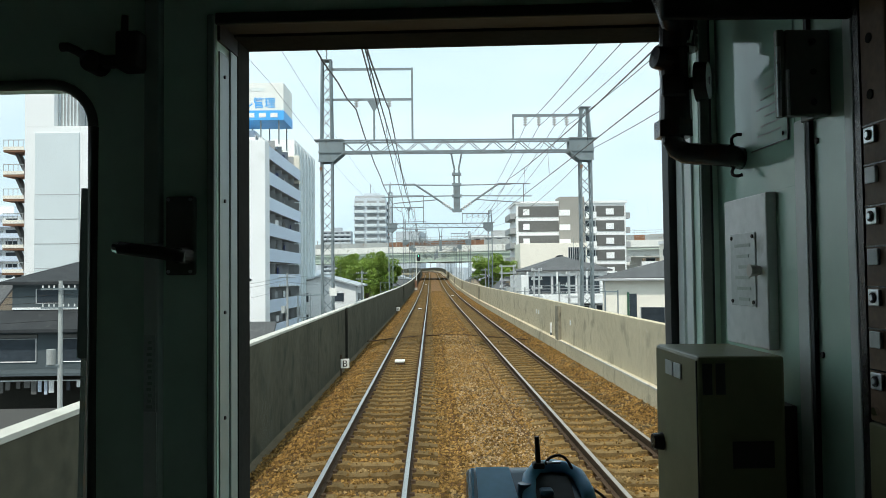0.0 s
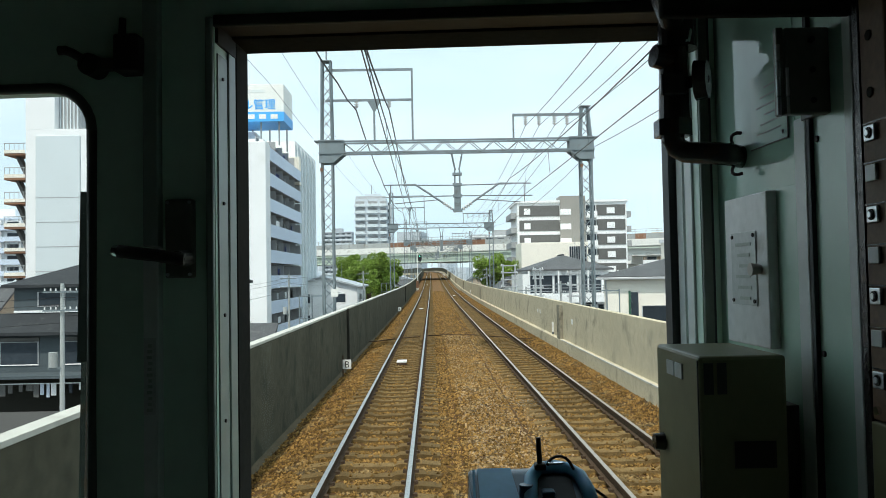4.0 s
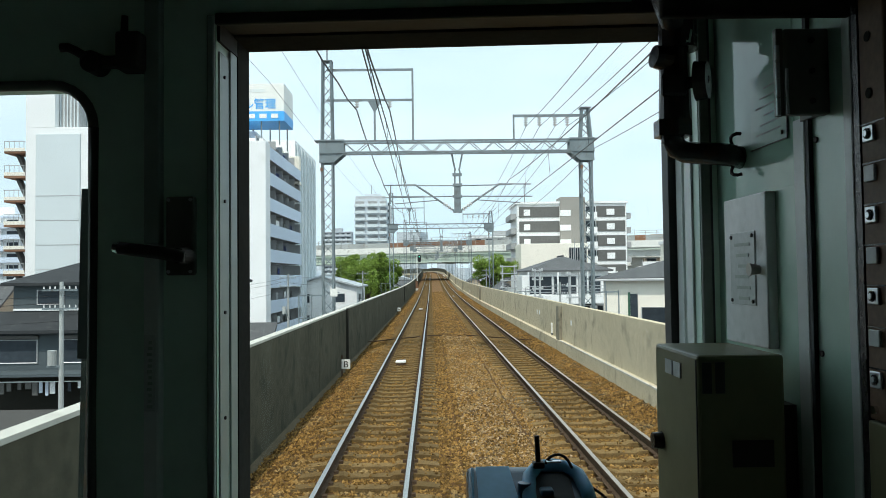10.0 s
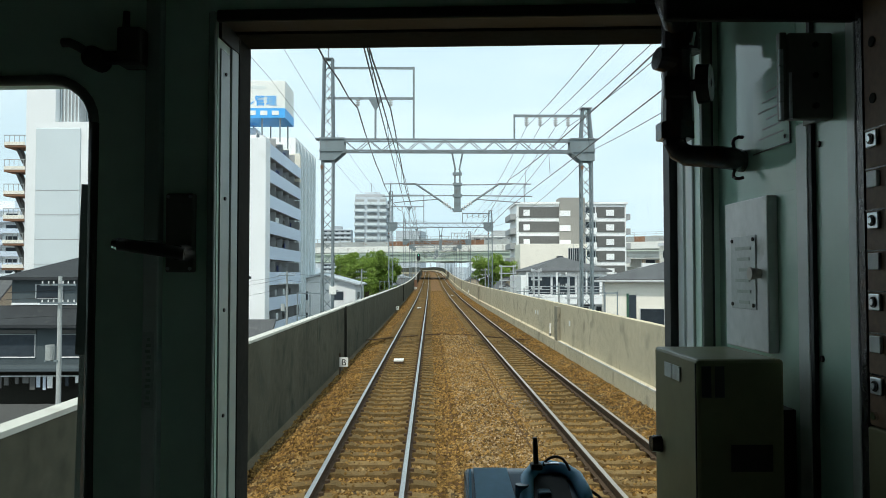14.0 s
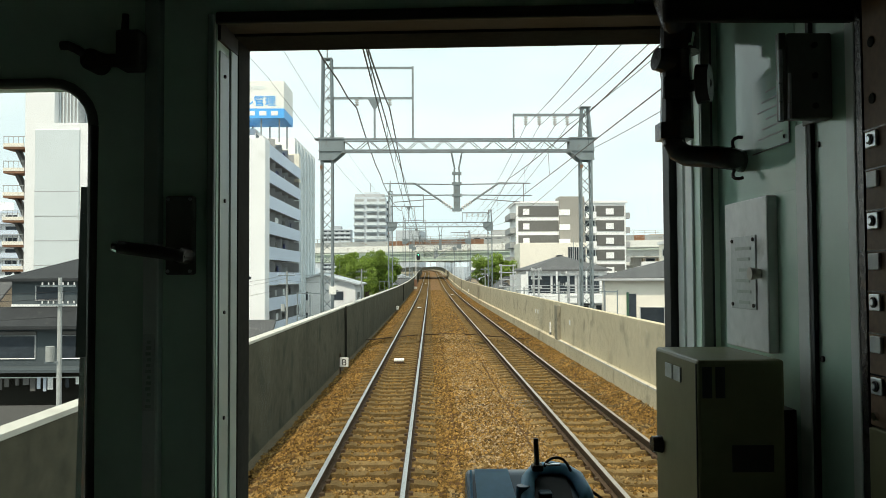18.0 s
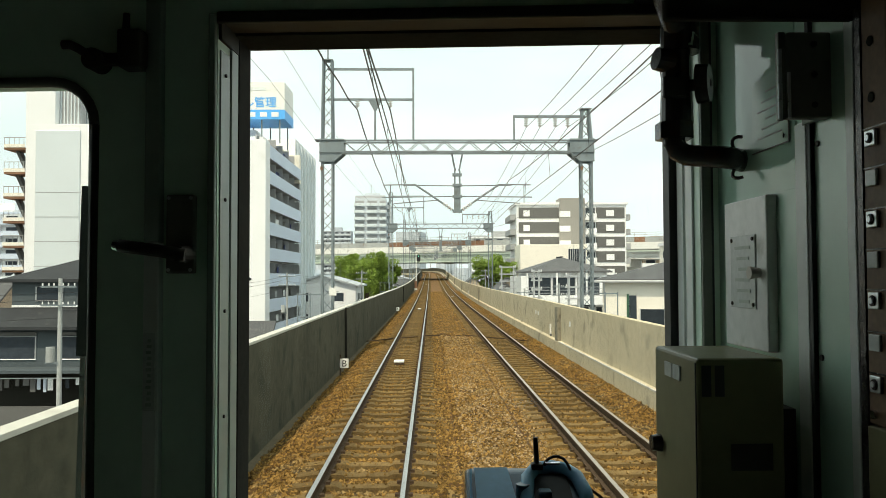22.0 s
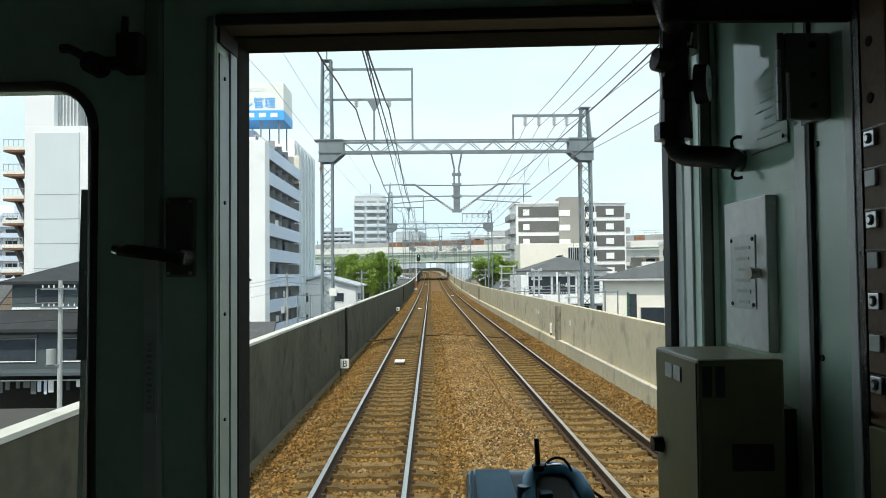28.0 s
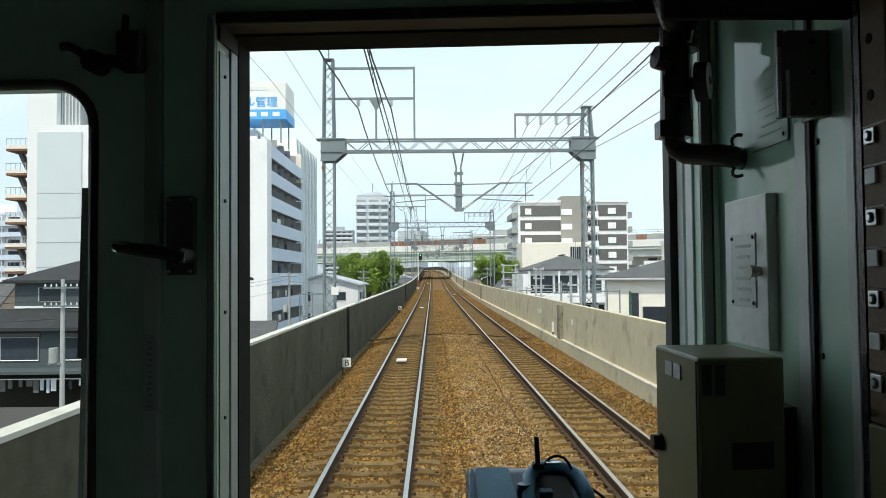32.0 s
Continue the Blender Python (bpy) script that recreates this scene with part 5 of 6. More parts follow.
def sign_tower():
    t = thing("apartment_tower", pose(-21.6, 81, GZ), "white eight-storey apartment tower with pale blue balconies and a roof sign", "apartment building")
    part("wall", box(B(), -5.8, 5.0, -8, 10, 0, 23.0, 0.05), M_W_WHITE, t, "white rendered wall")
    part("front_wing", box(B(), -5.8, 6.4, -10, -8.02, 0, 22.4, 0.05), M_W_WHITE, t, "white front wing")
    part("stair_tower", box(B(), 1.0, 5.6, 10.02, 26.0, 0, 26.0), M_W_WHITE, t, "grey ribbed stair tower")
    for k in range(6):
        part("rib", box(B(), 5.61, 5.85, 10.6 + k * 2.6, 11.5 + k * 2.6, 0.5, 25.6), M_W_PALE, t)
    part("penthouse", box(B(), -3.0, 3.4, -1, 7, 23.0, 25.0, 0.05), M_W_WHITE, t)
    part("roof_pillar", box(B(), 5.02, 6.3, 8.9, 9.95, 20.6, 23.9, 0.03), M_W_CREAM, t, "cream roof pillar")
    part("water_tank", box(B(), 1.0, 4.4, 6, 9.5, 23.0, 24.6, 0.1), M_W_CREAM, t)
    for f in range(9):
        z = 21.08 - f * 2.45
        b = part("balcony", box(B(), 5.02, 6.25, -8.0, 9.6, z - 0.12, z), M_W_GREY, t, "balcony slab")
        part("balcony_wall", box(B(), 6.26, 6.36, -8.0, 9.6, z - 0.12, z + 1.12), M_W_PALEBLUE, b, "pale blue-grey balcony front")
        for k in range(5):
            part("divider", box(B(), 5.05, 6.2, -4.5 + k * 3.5, -4.42 + k * 3.5, z, z + 2.2), M_W_GREY, b)
            window_at(t, 5.0, -6.3 + k * 3.5, z + 1.12, 3.2, 2.1, 90, ME_WIN_PALE if (f * 3 + k) % 4 == 1 else ME_WIN)
            part("air_conditioner", box(B(), 5.2, 5.6, -7.4 + k * 3.5, -6.6 + k * 3.5, z + 1.45, z + 2.0, 0.03), M_W_WHITE, b)
        for k in range(4):
            part("laundry", box(B(), 5.8, 5.86, -6.9 + k * 4.2 + (f % 3) * 0.5, -5.9 + k * 4.2 + (f % 2) * 0.7, z + 1.15, z + 1.8, 0.02), (M_W_WHITE, M_W_DKGREY, M_GLASS_BLUE, M_W_GREY)[(f + k) % 4], b)
        window_at(t, 4.35, -10.0, z + 1.0, 0.95, 2.2, 0, ME_WIN_BLUE)
        window_at(t, -2.2, -10.0, z + 1.2, 1.5, 1.0, 0, ME_WIN_BLUE)
        part("air_conditioner", box(B(), -2.8, -1.9, -10.5, -10.08, z + 0.05, z + 0.6, 0.03), M_W_WHITE, t)
    s = thing("roof_sign", pose(-19.9, 77.0, GZ + 24.4), "white roof billboard with blue writing bars and foot band", "billboard")
    part("panel", box(B(), -6.6, 5.4, -0.6, 4.2, 1.9, 4.7, 0.03), M_SIGNWHITE, s)
    part("foot_band", box(B(), -6.62, 5.42, -0.63, 4.22, 0.95, 1.895), M_SIGN_BLUE, s, "blue foot band")
    for word, x, z, size, m in (("ル管理", 4.6, 2.25, 1.12, M_SIGN_BLUE),):
        cu = bpy.data.curves.new("lettering", "FONT")
        cu.body, cu.size, cu.align_x, cu.extrude, cu.offset = word, size, "RIGHT", 0.01, 0.015
        cu.materials.append(m)
        tx = new("lettering", cu)
        tx.parent, tx.matrix_basis = s, pose(x, -0.625, z, 90, 0, 0)
    for k in range(9):
        x1 = 4.9 - k * 1.15
        if k > 3:
            for j in range(3):
                part("text_bar", box(B(), x1 - 0.95 + 0.08 * (j % 2), x1 - 0.06 * (k % 2), -0.64, -0.605, 2.2 + 0.42 * j, 2.4 + 0.42 * j), M_SIGN_BLUE, s)
        part("text_bar", box(B(), x1 - 0.8, x1 - 0.1, -0.67, -0.635, 1.2, 1.65), M_SIGNWHITE, s)
    part("text_bar", box(B(), -1.5, 3.5, -0.64, -0.605, 3.85, 4.15), M_LABEL, s)
    for k in range(7):
        for y in (-0.3, 3.9):
            part("strut", box(B(), -6.0 + k * 1.8, -5.88 + k * 1.8, y - 0.06, y + 0.06, -1.4, 0.95), M_GALV, s)


def stair_tower_block():
    t = thing("apartment_tower", pose(-38.8, 86, GZ), "grey-white apartment tower with rusty outside stairs", "apartment building")
    part("wall", box(B(), -3.2, 3.8, -6, 6, 0, 25.6, 0.05), M_W_WHITE, t, "white wall")
    part("front_panel", box(B(), -2.1, 2.5, -6.16, -6.01, 0, 24.9, 0.06), M_W_PALE, t, "pale blue-white panelled front")
    for k in range(5):
        part("panel_joint", box(B(), -2.1, 2.5, -6.18, -6.161, 18.4 - 2.55 * k, 18.47 - 2.55 * k), M_W_GREY, t)
    part("upper_block", box(B(), -3.2, -0.2, -6, 6, 25.6, 31.0), M_W_WHITE, t)
    part("roof_shaft", box(B(), -0.19, 1.9, -5, 3, 25.6, 31.0), M_W_GREY, t, "grey lift shaft")
    for k in range(6):
        part("shaft_rib", box(B(), -0.1 + k * 0.36, 0.02 + k * 0.36, -5.1, -5.01, 25.7, 31.0), M_W_PALE, t)
    for k in range(9):
        z = 2.6 + k * 2.55
        s = part("stair_landing", box(B(), -5.4, -3.22, -6.0, -3.6, z - 0.08, z + 0.14), M_RUST, t, "rusty stair landing")
        for j in range(5):
            part("baluster", box(B(), -5.4 + j * 0.5, -5.36 + j * 0.5, -6.0, -5.96, z + 0.14, z + 1.15), M_GREYPANEL, s)
        part("handrail", box(B(), -5.42, -3.25, -6.02, -5.94, z + 1.15, z + 1.22), M_GREYPANEL, s)
        part("stair_flight", bar(B(), (-4.6, -4.6, z), (-3.5, -4.6, z - 2.4), 0.9, 0.3), M_W_DKGREY, s, "dark stair flight")
        part("kick_plate", box(B(), -5.42, -3.25, -6.03, -5.99, z + 0.141, z + 0.5), M_W_CREAM, s, "pale kick plate")
    facade(t, "e", 7.0, 12, 3, 8, 2.6, 2.6, 1.6, 1.2)
    for k in range(3):
        part("roof_tank_frame", box(B(), 1.4 + k * 0.7, 1.5 + k * 0.7, -4, -3.9, 25.6, 28.5), M_GALV, t)


def band_block(x, y, w, d, floors, name, label, wall, band, yaw=0, cols=5, fh=2.85, base=0.0):
    """Apartment block with balcony bands along the long side that faces the line."""
    t = thing(name, pose(x, y, GZ, 0, 0, yaw), label, "apartment building")
    h = floors * fh + base
    part("wall", box(B(), -w / 2, w / 2, -d / 2, d / 2, 0, h, 0.05), wall, t)
    part("roof", box(B(), -w / 2 - 0.2, w / 2 + 0.2, -d / 2 - 0.2, d / 2 + 0.2, h, h + 0.5), band, t)
    part("roof_house", box(B(), -w * 0.15, w * 0.15, -d * 0.2, d * 0.3, h + 0.5, h + 3.0), wall, t)
    for f in range(floors):
        z = base + f * fh
        b = part("balcony", box(B(), -w / 2, w / 2, -d / 2 - 1.3, -d / 2 - 1.2, z + 0.2, z + 1.35), band, t, "balcony front")
        part("slab", box(B(), -w / 2, w / 2, -d / 2 - 1.3, -d / 2 - 0.01, z + 0.05, z + 0.19), band, b)
        for k in range(cols):
            u = -w / 2 + (k + 0.5) * w / cols
            window_at(t, u, -d / 2, z + 1.4, w / cols * 0.62, 1.9, 0)
            if k:
                part("divider", box(B(), -w / 2 + k * w / cols - 0.05, -w / 2 + k * w / cols + 0.05, -d / 2 - 1.19, -d / 2 - 0.01, z + 0.2, z + fh), wall, b)
        for k in range(2):
            window_at(t, -w / 2, -d / 4 + k * d / 2, z + 1.5, 1.2, 1.1, 270)
            window_at(t, w / 2, -d / 4 + k * d / 2, z + 1.5, 1.2, 1.1, 90)
    return t


def grey_block():
    t = thing("apartment_block", pose(27, 152, GZ), "six-storey grey and white striped apartment block", "apartment building")
    part("wall", box(B(), -10.5, 10.5, -6, 6, 0, 23.2, 0.05), M_W_WHITE, t, "white wall")
    for f in range(8):
        z = 1.0 + f * 2.8
        for x0, x1 in ((-10.1, -2.4), (4.7, 10.2)):
            part("grey_band", box(B(), x0, x1, -6.12, -6.01, z, z + 2.05), M_W_DKGREY, t, "dark grey tiled band")
        for u, ww in ((-8.6, 0.8), (7.4, 1.1)):
            part("window_surround", box(B(), u - ww / 2 - 0.2, u + ww / 2 + 0.2, -6.22, -6.121, z + 0.35, z + 1.5), M_W_WHITE, t, "white window surround")
        b = part("balcony", box(B(), 2.6, 4.6, -7.3, -7.2, z - 0.3, z + 0.8), M_W_WHITE, t, "white balcony front")
        part("slab", box(B(), 2.6, 4.6, -7.3, -6.02, z - 0.45, z - 0.31), M_W_WHITE, b)
        part("recess", box(B(), 2.7, 4.5, -6.05, -6.01, z + 0.0, z + 2.0), M_GLASS_DK, b)
        s = part("balcony", box(B(), 10.52, 11.6, -5, 5, z - 0.3, z + 0.8), M_W_GREY, t)
        s2 = part("balcony", box(B(), -11.6, -10.52, -5, 5, z - 0.3, z + 0.8), M_W_GREY, t)
    part("lift_tower", box(B(), -2.3, 2.5, -6.6, -2.0, 0, 24.4, 0.05), M_W_STONE, t, "stone-grey lift tower")
    for f in range(8):
        part("white_band", box(B(), -2.36, -0.3, -6.68, -6.605, 1.2 + f * 2.8, 2.3 + f * 2.8), M_W_WHITE, t, "white wall band")
    part("roof_edge", box(B(), -10.8, 10.8, -6.3, 6.3, 23.2, 23.6), M_W_WHITE, t)
    part("annex", box(B(), -11.0, 0.9, -16, -6.9, 0, 15.2, 0.05), M_W_CREAM, t, "cream low annex")
    part("glass_screen", box(B(), -2.5, 0.7, -16.06, -16.005, 11.6, 14.4), M_GLASS_DK, t, "dark glass screen")
    for k in range(9):
        part("screen_fin", box(B(), -2.5 + k * 0.38, -2.42 + k * 0.38, -16.16, -16.065, 11.6, 14.4), M_FRAME, t)


def high_rise(x, y):
    t = thing("apartment_tower", pose(x, y, GZ), "pale high-rise apartment tower with stacked balconies behind the expressway", "apartment building")
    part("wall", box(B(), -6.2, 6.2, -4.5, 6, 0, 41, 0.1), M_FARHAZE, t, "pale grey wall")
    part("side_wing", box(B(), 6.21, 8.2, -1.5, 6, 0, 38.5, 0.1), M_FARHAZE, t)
    for f in range(14):
        z = 1.6 + f * 2.78
        for x0, x1, d in ((-6.4, -2.2, 1.3), (-1.4, 3.0, 1.6), (3.5, 6.5, 1.2)):
            b = part("balcony", box(B(), x0, x1, -4.5 - d, -4.4 - d, z, z + 1.15, 0.04), M_W_PALE, t, "white balcony front")
            part("slab", box(B(), x0, x1, -4.39 - d, -4.51, z - 0.12, z + 0.05), M_FARHAZE, b)
            # Flat grey sheet on the wall stands in for shade inside the balcony.
            part("recess", box(B(), x0 + 0.3, x1 - 0.3, -4.6, -4.505, z + 0.1, z + 2.2), M_W_GREY, b, "grey sheet for the shaded balcony recess")
        window_at(t, 7.2, -1.5, z + 1.2, 1.0, 1.2, 0)
    part("roof_house", box(B(), -2.5, 3.5, -2, 3, 41, 43.2), M_FARHAZE, t)
    part("roof_rail", box(B(), -6.0, 6.0, -4.4, -4.3, 41, 42.0), M_FRAME, t, "roof guard rail")
    part("aerial", box(B(), -0.12, 0.12, -0.12, 0.12, 43.2, 47), M_GALV, t)


sign_tower()
stair_tower_block()
grey_block()
high_rise(-24.0, 312)
band_block(-63, 525, 19, 13, 14, "apartment_block", "grey banded apartment block behind the expressway", M_W_HAZE, M_FARHAZE)


def glass_office(x, y):
    t = thing("office_building", pose(x, y, GZ), "office building with a sky-blue glass curtain wall over a grey base", "office building")
    part("wall", box(B(), -6, 6, -7, 7, 0, 22, 0.05), M_W_PALE, t, "pale wall")
    part("base", box(B(), -6.6, 6.6, -7.6, 7.6, 0, 6.5), M_W_GREY, t, "grey base")
    facade(t, "e", 12, 14, 7, 5, 8.2, 3.0, 1.8, 2.8, ME_WIN_SKY)
    facade(t, "s", 12, 14, 5, 5, 8.2, 3.0, 1.8, 2.8, ME_WIN_SKY)
    for k in range(4):
        window_at(t, 6.6, -5 + k * 3.2, 3.6, 0.9, 1.7, 90)


glass_office(-27.0, 124)
band_block(-21, 288, 12, 13, 6, "apartment_block", "pale grey apartment block with rounded balconies", M_W_PALE, M_W_PALEBLUE, cols=3)
ochre = thing("apartment_house", pose(-15, -150, GZ), "ochre upper house on a white lower storey beside the viaduct", "house")
part("lower_wall", box(B(), -5, 5, -7, 7, 0, 9, 0.04), M_W_WHITE, ochre)
part("upper_wall", box(B(), -5, 5, -7, 7, 9.02, 14.5, 0.04), M_W_YELLOW, ochre)
part("roof", box(B(), -5.3, 5.3, -7.3, 7.3, 14.5, 14.9), M_ROOF_PALE, ochre)
facade(ochre, "e", 10, 14, 3, 4, 2.0, 3.2, 1.5, 1.3)
facade(ochre, "s", 10, 14, 2, 4, 2.0, 3.2, 1.3, 1.6)


def house(wall, roof, w, d, h, ridge, label, hip=False, balcony=False, run=None):
    t = thing("house", pose(0, 0, -60), label, "house", "city houses")
    bm = B()
    box(bm, -w / 2, w / 2, -d / 2, d / 2, 0, h, 0.03)
    if not hip:
        prism(bm, [(-w / 2, h), (w / 2, h), (0, h + ridge)], -d / 2, d / 2)
    part("wall", bm, wall, t)
    bm = B()
    o = 0.45
    if hip:
        k = max(0.1, d / 2 - (run or w / 2))
        v = [bm.verts.new(p) for p in ((-w / 2 - o, -d / 2 - o, h), (w / 2 + o, -d / 2 - o, h), (w / 2 + o, d / 2 + o, h), (-w / 2 - o, d / 2 + o, h), (0, -k, h + ridge), (0, k, h + ridge))]
        u = [bm.verts.new(q.co + Vector((0, 0, -0.16))) for q in v[:4]]
        for f in ((0, 1, 4), (1, 2, 5, 4), (2, 3, 5), (3, 0, 4, 5)):
            bm.faces.new([v[i] for i in f])
        for i in range(4):
            bm.faces.new((v[i], u[i], u[(i + 1) % 4], v[(i + 1) % 4]))
        bm.faces.new(u)
    else:
        sl = ridge / (w / 2)
        e = h - o * sl
        prism(bm, [(-w / 2 - o, e + 0.04), (0, h + ridge + 0.04), (w / 2 + o, e + 0.04), (w / 2 + o, e + 0.22), (0, h + ridge + 0.26), (-w / 2 - o, e + 0.22)], -d / 2 - o, d / 2 + o)
    part("roof", bm, roof, t)
    part("ridge_cap", box(B(), -0.14, 0.14, -(k if hip else d / 2 + o), (k if hip else d / 2 + o), h + ridge + (0.0 if hip else 0.2), h + ridge + (0.12 if hip else 0.36), 0.03), roof, t)
    for f in range(int(h // 2.7)):
        z = 1.6 + 2.7 * f
        for u in (-w / 4, w / 4):
            window_at(t, u, -d / 2, z, 1.5, 1.15, 0)
            window_at(t, u, d / 2, z, 1.2, 1.0, 180)
        for u in (-d / 4, d / 4):
            window_at(t, w / 2, u, z, 1.3, 1.0, 90)
            window_at(t, -w / 2, u, z, 1.3, 1.0, 270)
    if balcony:
        b = part("balcony", box(B(), -w / 2 + 0.3, w / 2 - 0.3, -d / 2 - 1.1, -d / 2 - 0.02, 2.75, 2.9), M_W_WHITE, t, "balcony")
        part("railing", box(B(), -w / 2 + 0.3, w / 2 - 0.3, -d / 2 - 1.12, -d / 2 - 1.05, 2.9, 3.8), M_W_PALEBLUE, b)
    part("aerial", bar(B(), (w * 0.2, 0, h), (w * 0.2, 0, h + ridge + 2.0), 0.04), M_GALV, t, "roof aerial")
    return t


HOUSES = [
    house(M_W_WHITE, M_ROOF_GREY, 7.5, 8.5, 6.2, 2.0, "white two-storey house with a dark grey tiled gable roof", balcony=True),
    house(M_W_CREAM, M_ROOF_BROWN, 7.0, 9.5, 6.0, 1.9, "cream two-storey house with a brown tiled hip roof", hip=True),
    house(M_W_GREY, M_ROOF_GREY, 8.0, 9.0, 6.4, 1.8, "grey two-storey house with a dark tiled hip roof", hip=True, balcony=True),
    house(M_W_TAN, M_ROOF_GREY, 6.5, 8.0, 6.8, 2.2, "tan house with a dark grey gable roof"),
    house(M_W_WHITE, M_ROOF_PALE, 9.0, 12.0, 8.4, 1.2, "white three-storey building with a pale metal roof"),
    house(M_W_CREAM, M_ROOF_PALE, 8.0, 9.0, 8.6, 1.4, "cream three-storey house with a pale roof", balcony=True),
    house(M_W_WHITE, M_ROOF_BROWN, 7.0, 9.0, 5.8, 2.0, "white house with a brown tiled roof"),
]


for i, h_ in enumerate(HOUSES):
    h_.matrix_basis = pose(-24.0 - 12 * i, -60 + 3 * (i % 3), GZ, 0, 0, 90 * (i % 2))


def put_house(i, x, y, yaw=0.0, dz=0.0, k=1.0):
    return copy_thing(HOUSES[i], pose(x, y, GZ + dz, 0, 0, yaw) @ Matrix.Scale(k, 4) if k != 1.0 else pose(x, y, GZ + dz, 0, 0, yaw))


# the houses next to the viaduct
grey_house = house(M_W_SLATE, M_ROOF_DARK, 8.5, 10.5, 9.55, 1.3, "dark grey house with tiled roofs and laundry on a balcony", hip=True, run=2.2)
grey_house.matrix_basis = pose(-17.6, 46.6, GZ, 0, 0, 90)
part("skirt_roof", prism(B(), [(-4.27, 8.0), (-5.9, 7.05), (-5.9, 6.88), (-4.27, 7.8)], -6.2, 7.4), M_ROOF_DARK, grey_house, "dark tiled skirt roof")
part("lower_wall", box(B(), -5.3, -4.27, -5.6, 7.0, 0, 7.2), M_W_SLATE, grey_house, "dark grey lower storey")
for k in range(3):
    window_at(grey_house, -5.3, 4.4 - k * 3.4, 5.9, 2.1, 1.25, 270)
    part("shutter_box", box(B(), -5.42, -5.31, 4.4 - k * 3.4 - 1.1, 4.4 - k * 3.4 + 1.1, 6.56, 6.74), M_W_DKGREY, grey_house, "dark shutter box")
part("downpipe", rod(B(), (-4.36, -4.95, 7.9), (-4.36, -4.95, 9.5), 0.05, seg=8), M_W_WHITE, grey_house, "white downpipe")
part("eave_trim", box(B(), -4.36, -4.27, -5.2, 5.2, 8.02, 8.14), M_W_WHITE, grey_house, "pale flashing strip over the skirt roof")
part("air_conditioner", box(B(), -4.95, -4.48, -4.6, -3.7, 8.05, 8.75, 0.03), M_W_WHITE, grey_house, "white air conditioner")
for k in range(3):
    window_at(grey_house, -4.25, 3.2 - k * 2.9, 8.75, 1.5, 0.8, 270)
part("side_roof", prism(B(), [(-7.4, 6.1), (-5.6, 7.3), (-5.6, 7.12), (-7.4, 5.92)], -9.4, -6.4), M_ROOF_GREY, grey_house, "lean-to roof")
part("side_wall", box(B(), -7.1, -4.3, -9.2, -6.5, 0, 6.05), M_W_PALEBLUE, grey_house, "pale blue side wall")
rail = part("laundry_balcony", box(B(), -7.0, -5.32, -4.8, 6.2, 2.3, 2.45), M_W_DKGREY, grey_house)
part("balcony_front", box(B(), -7.05, -6.98, -4.8, 6.2, 0.0, 3.1), M_W_DKGREY, rail)
part("balcony_roof", box(B(), -7.05, -5.31, -4.8, 6.2, 4.75, 4.9), M_W_SLATE, rail)
# Dark sheet puts the balcony's inner shade into colour.
part("balcony_shade", box(B(), -5.36, -5.305, -4.7, 6.1, 2.45, 4.74), M_PITCH, rail, "dark sheet for the shade behind the laundry")
part("laundry_pole", bar(B(), (-6.5, -4.7, 4.45), (-6.5, 6.1, 4.45), 0.05), M_W_WHITE, rail)
rl = random.Random(5)
y = -4.3
while y < 5.6:
    wd, ln = rl.uniform(0.10, 0.34), rl.uniform(0.28, 0.75)
    part("laundry", box(B(), -6.53, -6.47, y, y + wd, 4.4 - ln, 4.42, 0.015), rl.choice((M_W_WHITE, M_W_WHITE, M_W_DKGREY, M_W_PALEBLUE, M_GLASS_DK)), rail)
    y += wd + rl.uniform(0.03, 0.35)
near_right = house(M_W_CREAM, M_ROOF_GREY, 12.0, 9.6, 9.4, 1.6, "cream house with a grey hip roof and tall green windows", hip=True)
near_right.matrix_basis = pose(17.66, 51.16, GZ, 0, 0, -12.7)
for x in (-4.4, 2.4):
    part("tall_window", box(B(), x, x + 0.45, -4.86, -4.805, 5.6, 8.4), M_GLASS_DK, near_right, "tall dark green-framed window")
    part("window_trim", box(B(), x - 0.14, x - 0.005, -4.88, -4.805, 5.5, 8.5), M_LEAFPAINT, near_right, "green window trim")
gutter = part("gutter", box(B(), -6.5, 6.5, -5.36, -5.24, 9.2, 9.34, 0.02), M_FRAME, near_right, "grey rain gutter")
for x in (-5.9, -1.55):
    part("downpipe", rod(B(), (x, -4.88, 2.0), (x, -4.88, 9.2), 0.05, seg=8), M_FRAME, near_right, "grey downpipe")
part("air_conditioner", box(B(), -3.4, -2.6, -5.2, -4.81, 5.2, 5.8, 0.03), M_W_WHITE, near_right, "white air conditioner")
veranda = house(M_W_WHITE, M_ROOF_GREY, 7.9, 11.0, 10.1, 1.5, "white house with a roofed veranda and grey hip roof", hip=True, balcony=True)
veranda.matrix_basis = pose(14.2, 84.0, GZ)
deck = part("veranda", box(B(), -4.6, 4.6, -6.9, -5.52, 7.4, 7.55), M_W_WHITE, veranda, "veranda slab")
for k in range(4):
    part("veranda_post", box(B(), -4.5 + k * 3.0, -4.35 + k * 3.0, -6.85, -6.7, 7.55, 9.9), M_W_WHITE, deck)
for z in (7.85, 8.15, 8.46):
    part("veranda_rail", box(B(), -4.6, 4.6, -6.9, -6.86, z, z + 0.05), M_FRAME, deck, "thin metal rail")
for k in range(3):
    window_at(veranda, -3.0 + k * 2.5, -5.5, 8.55, 2.4, 1.9, 0)
part("side_wing", box(B(), -4.9, -3.97, -5.4, 5.4, 0, 9.6, 0.03), M_W_WHITE, veranda, "white side wing")
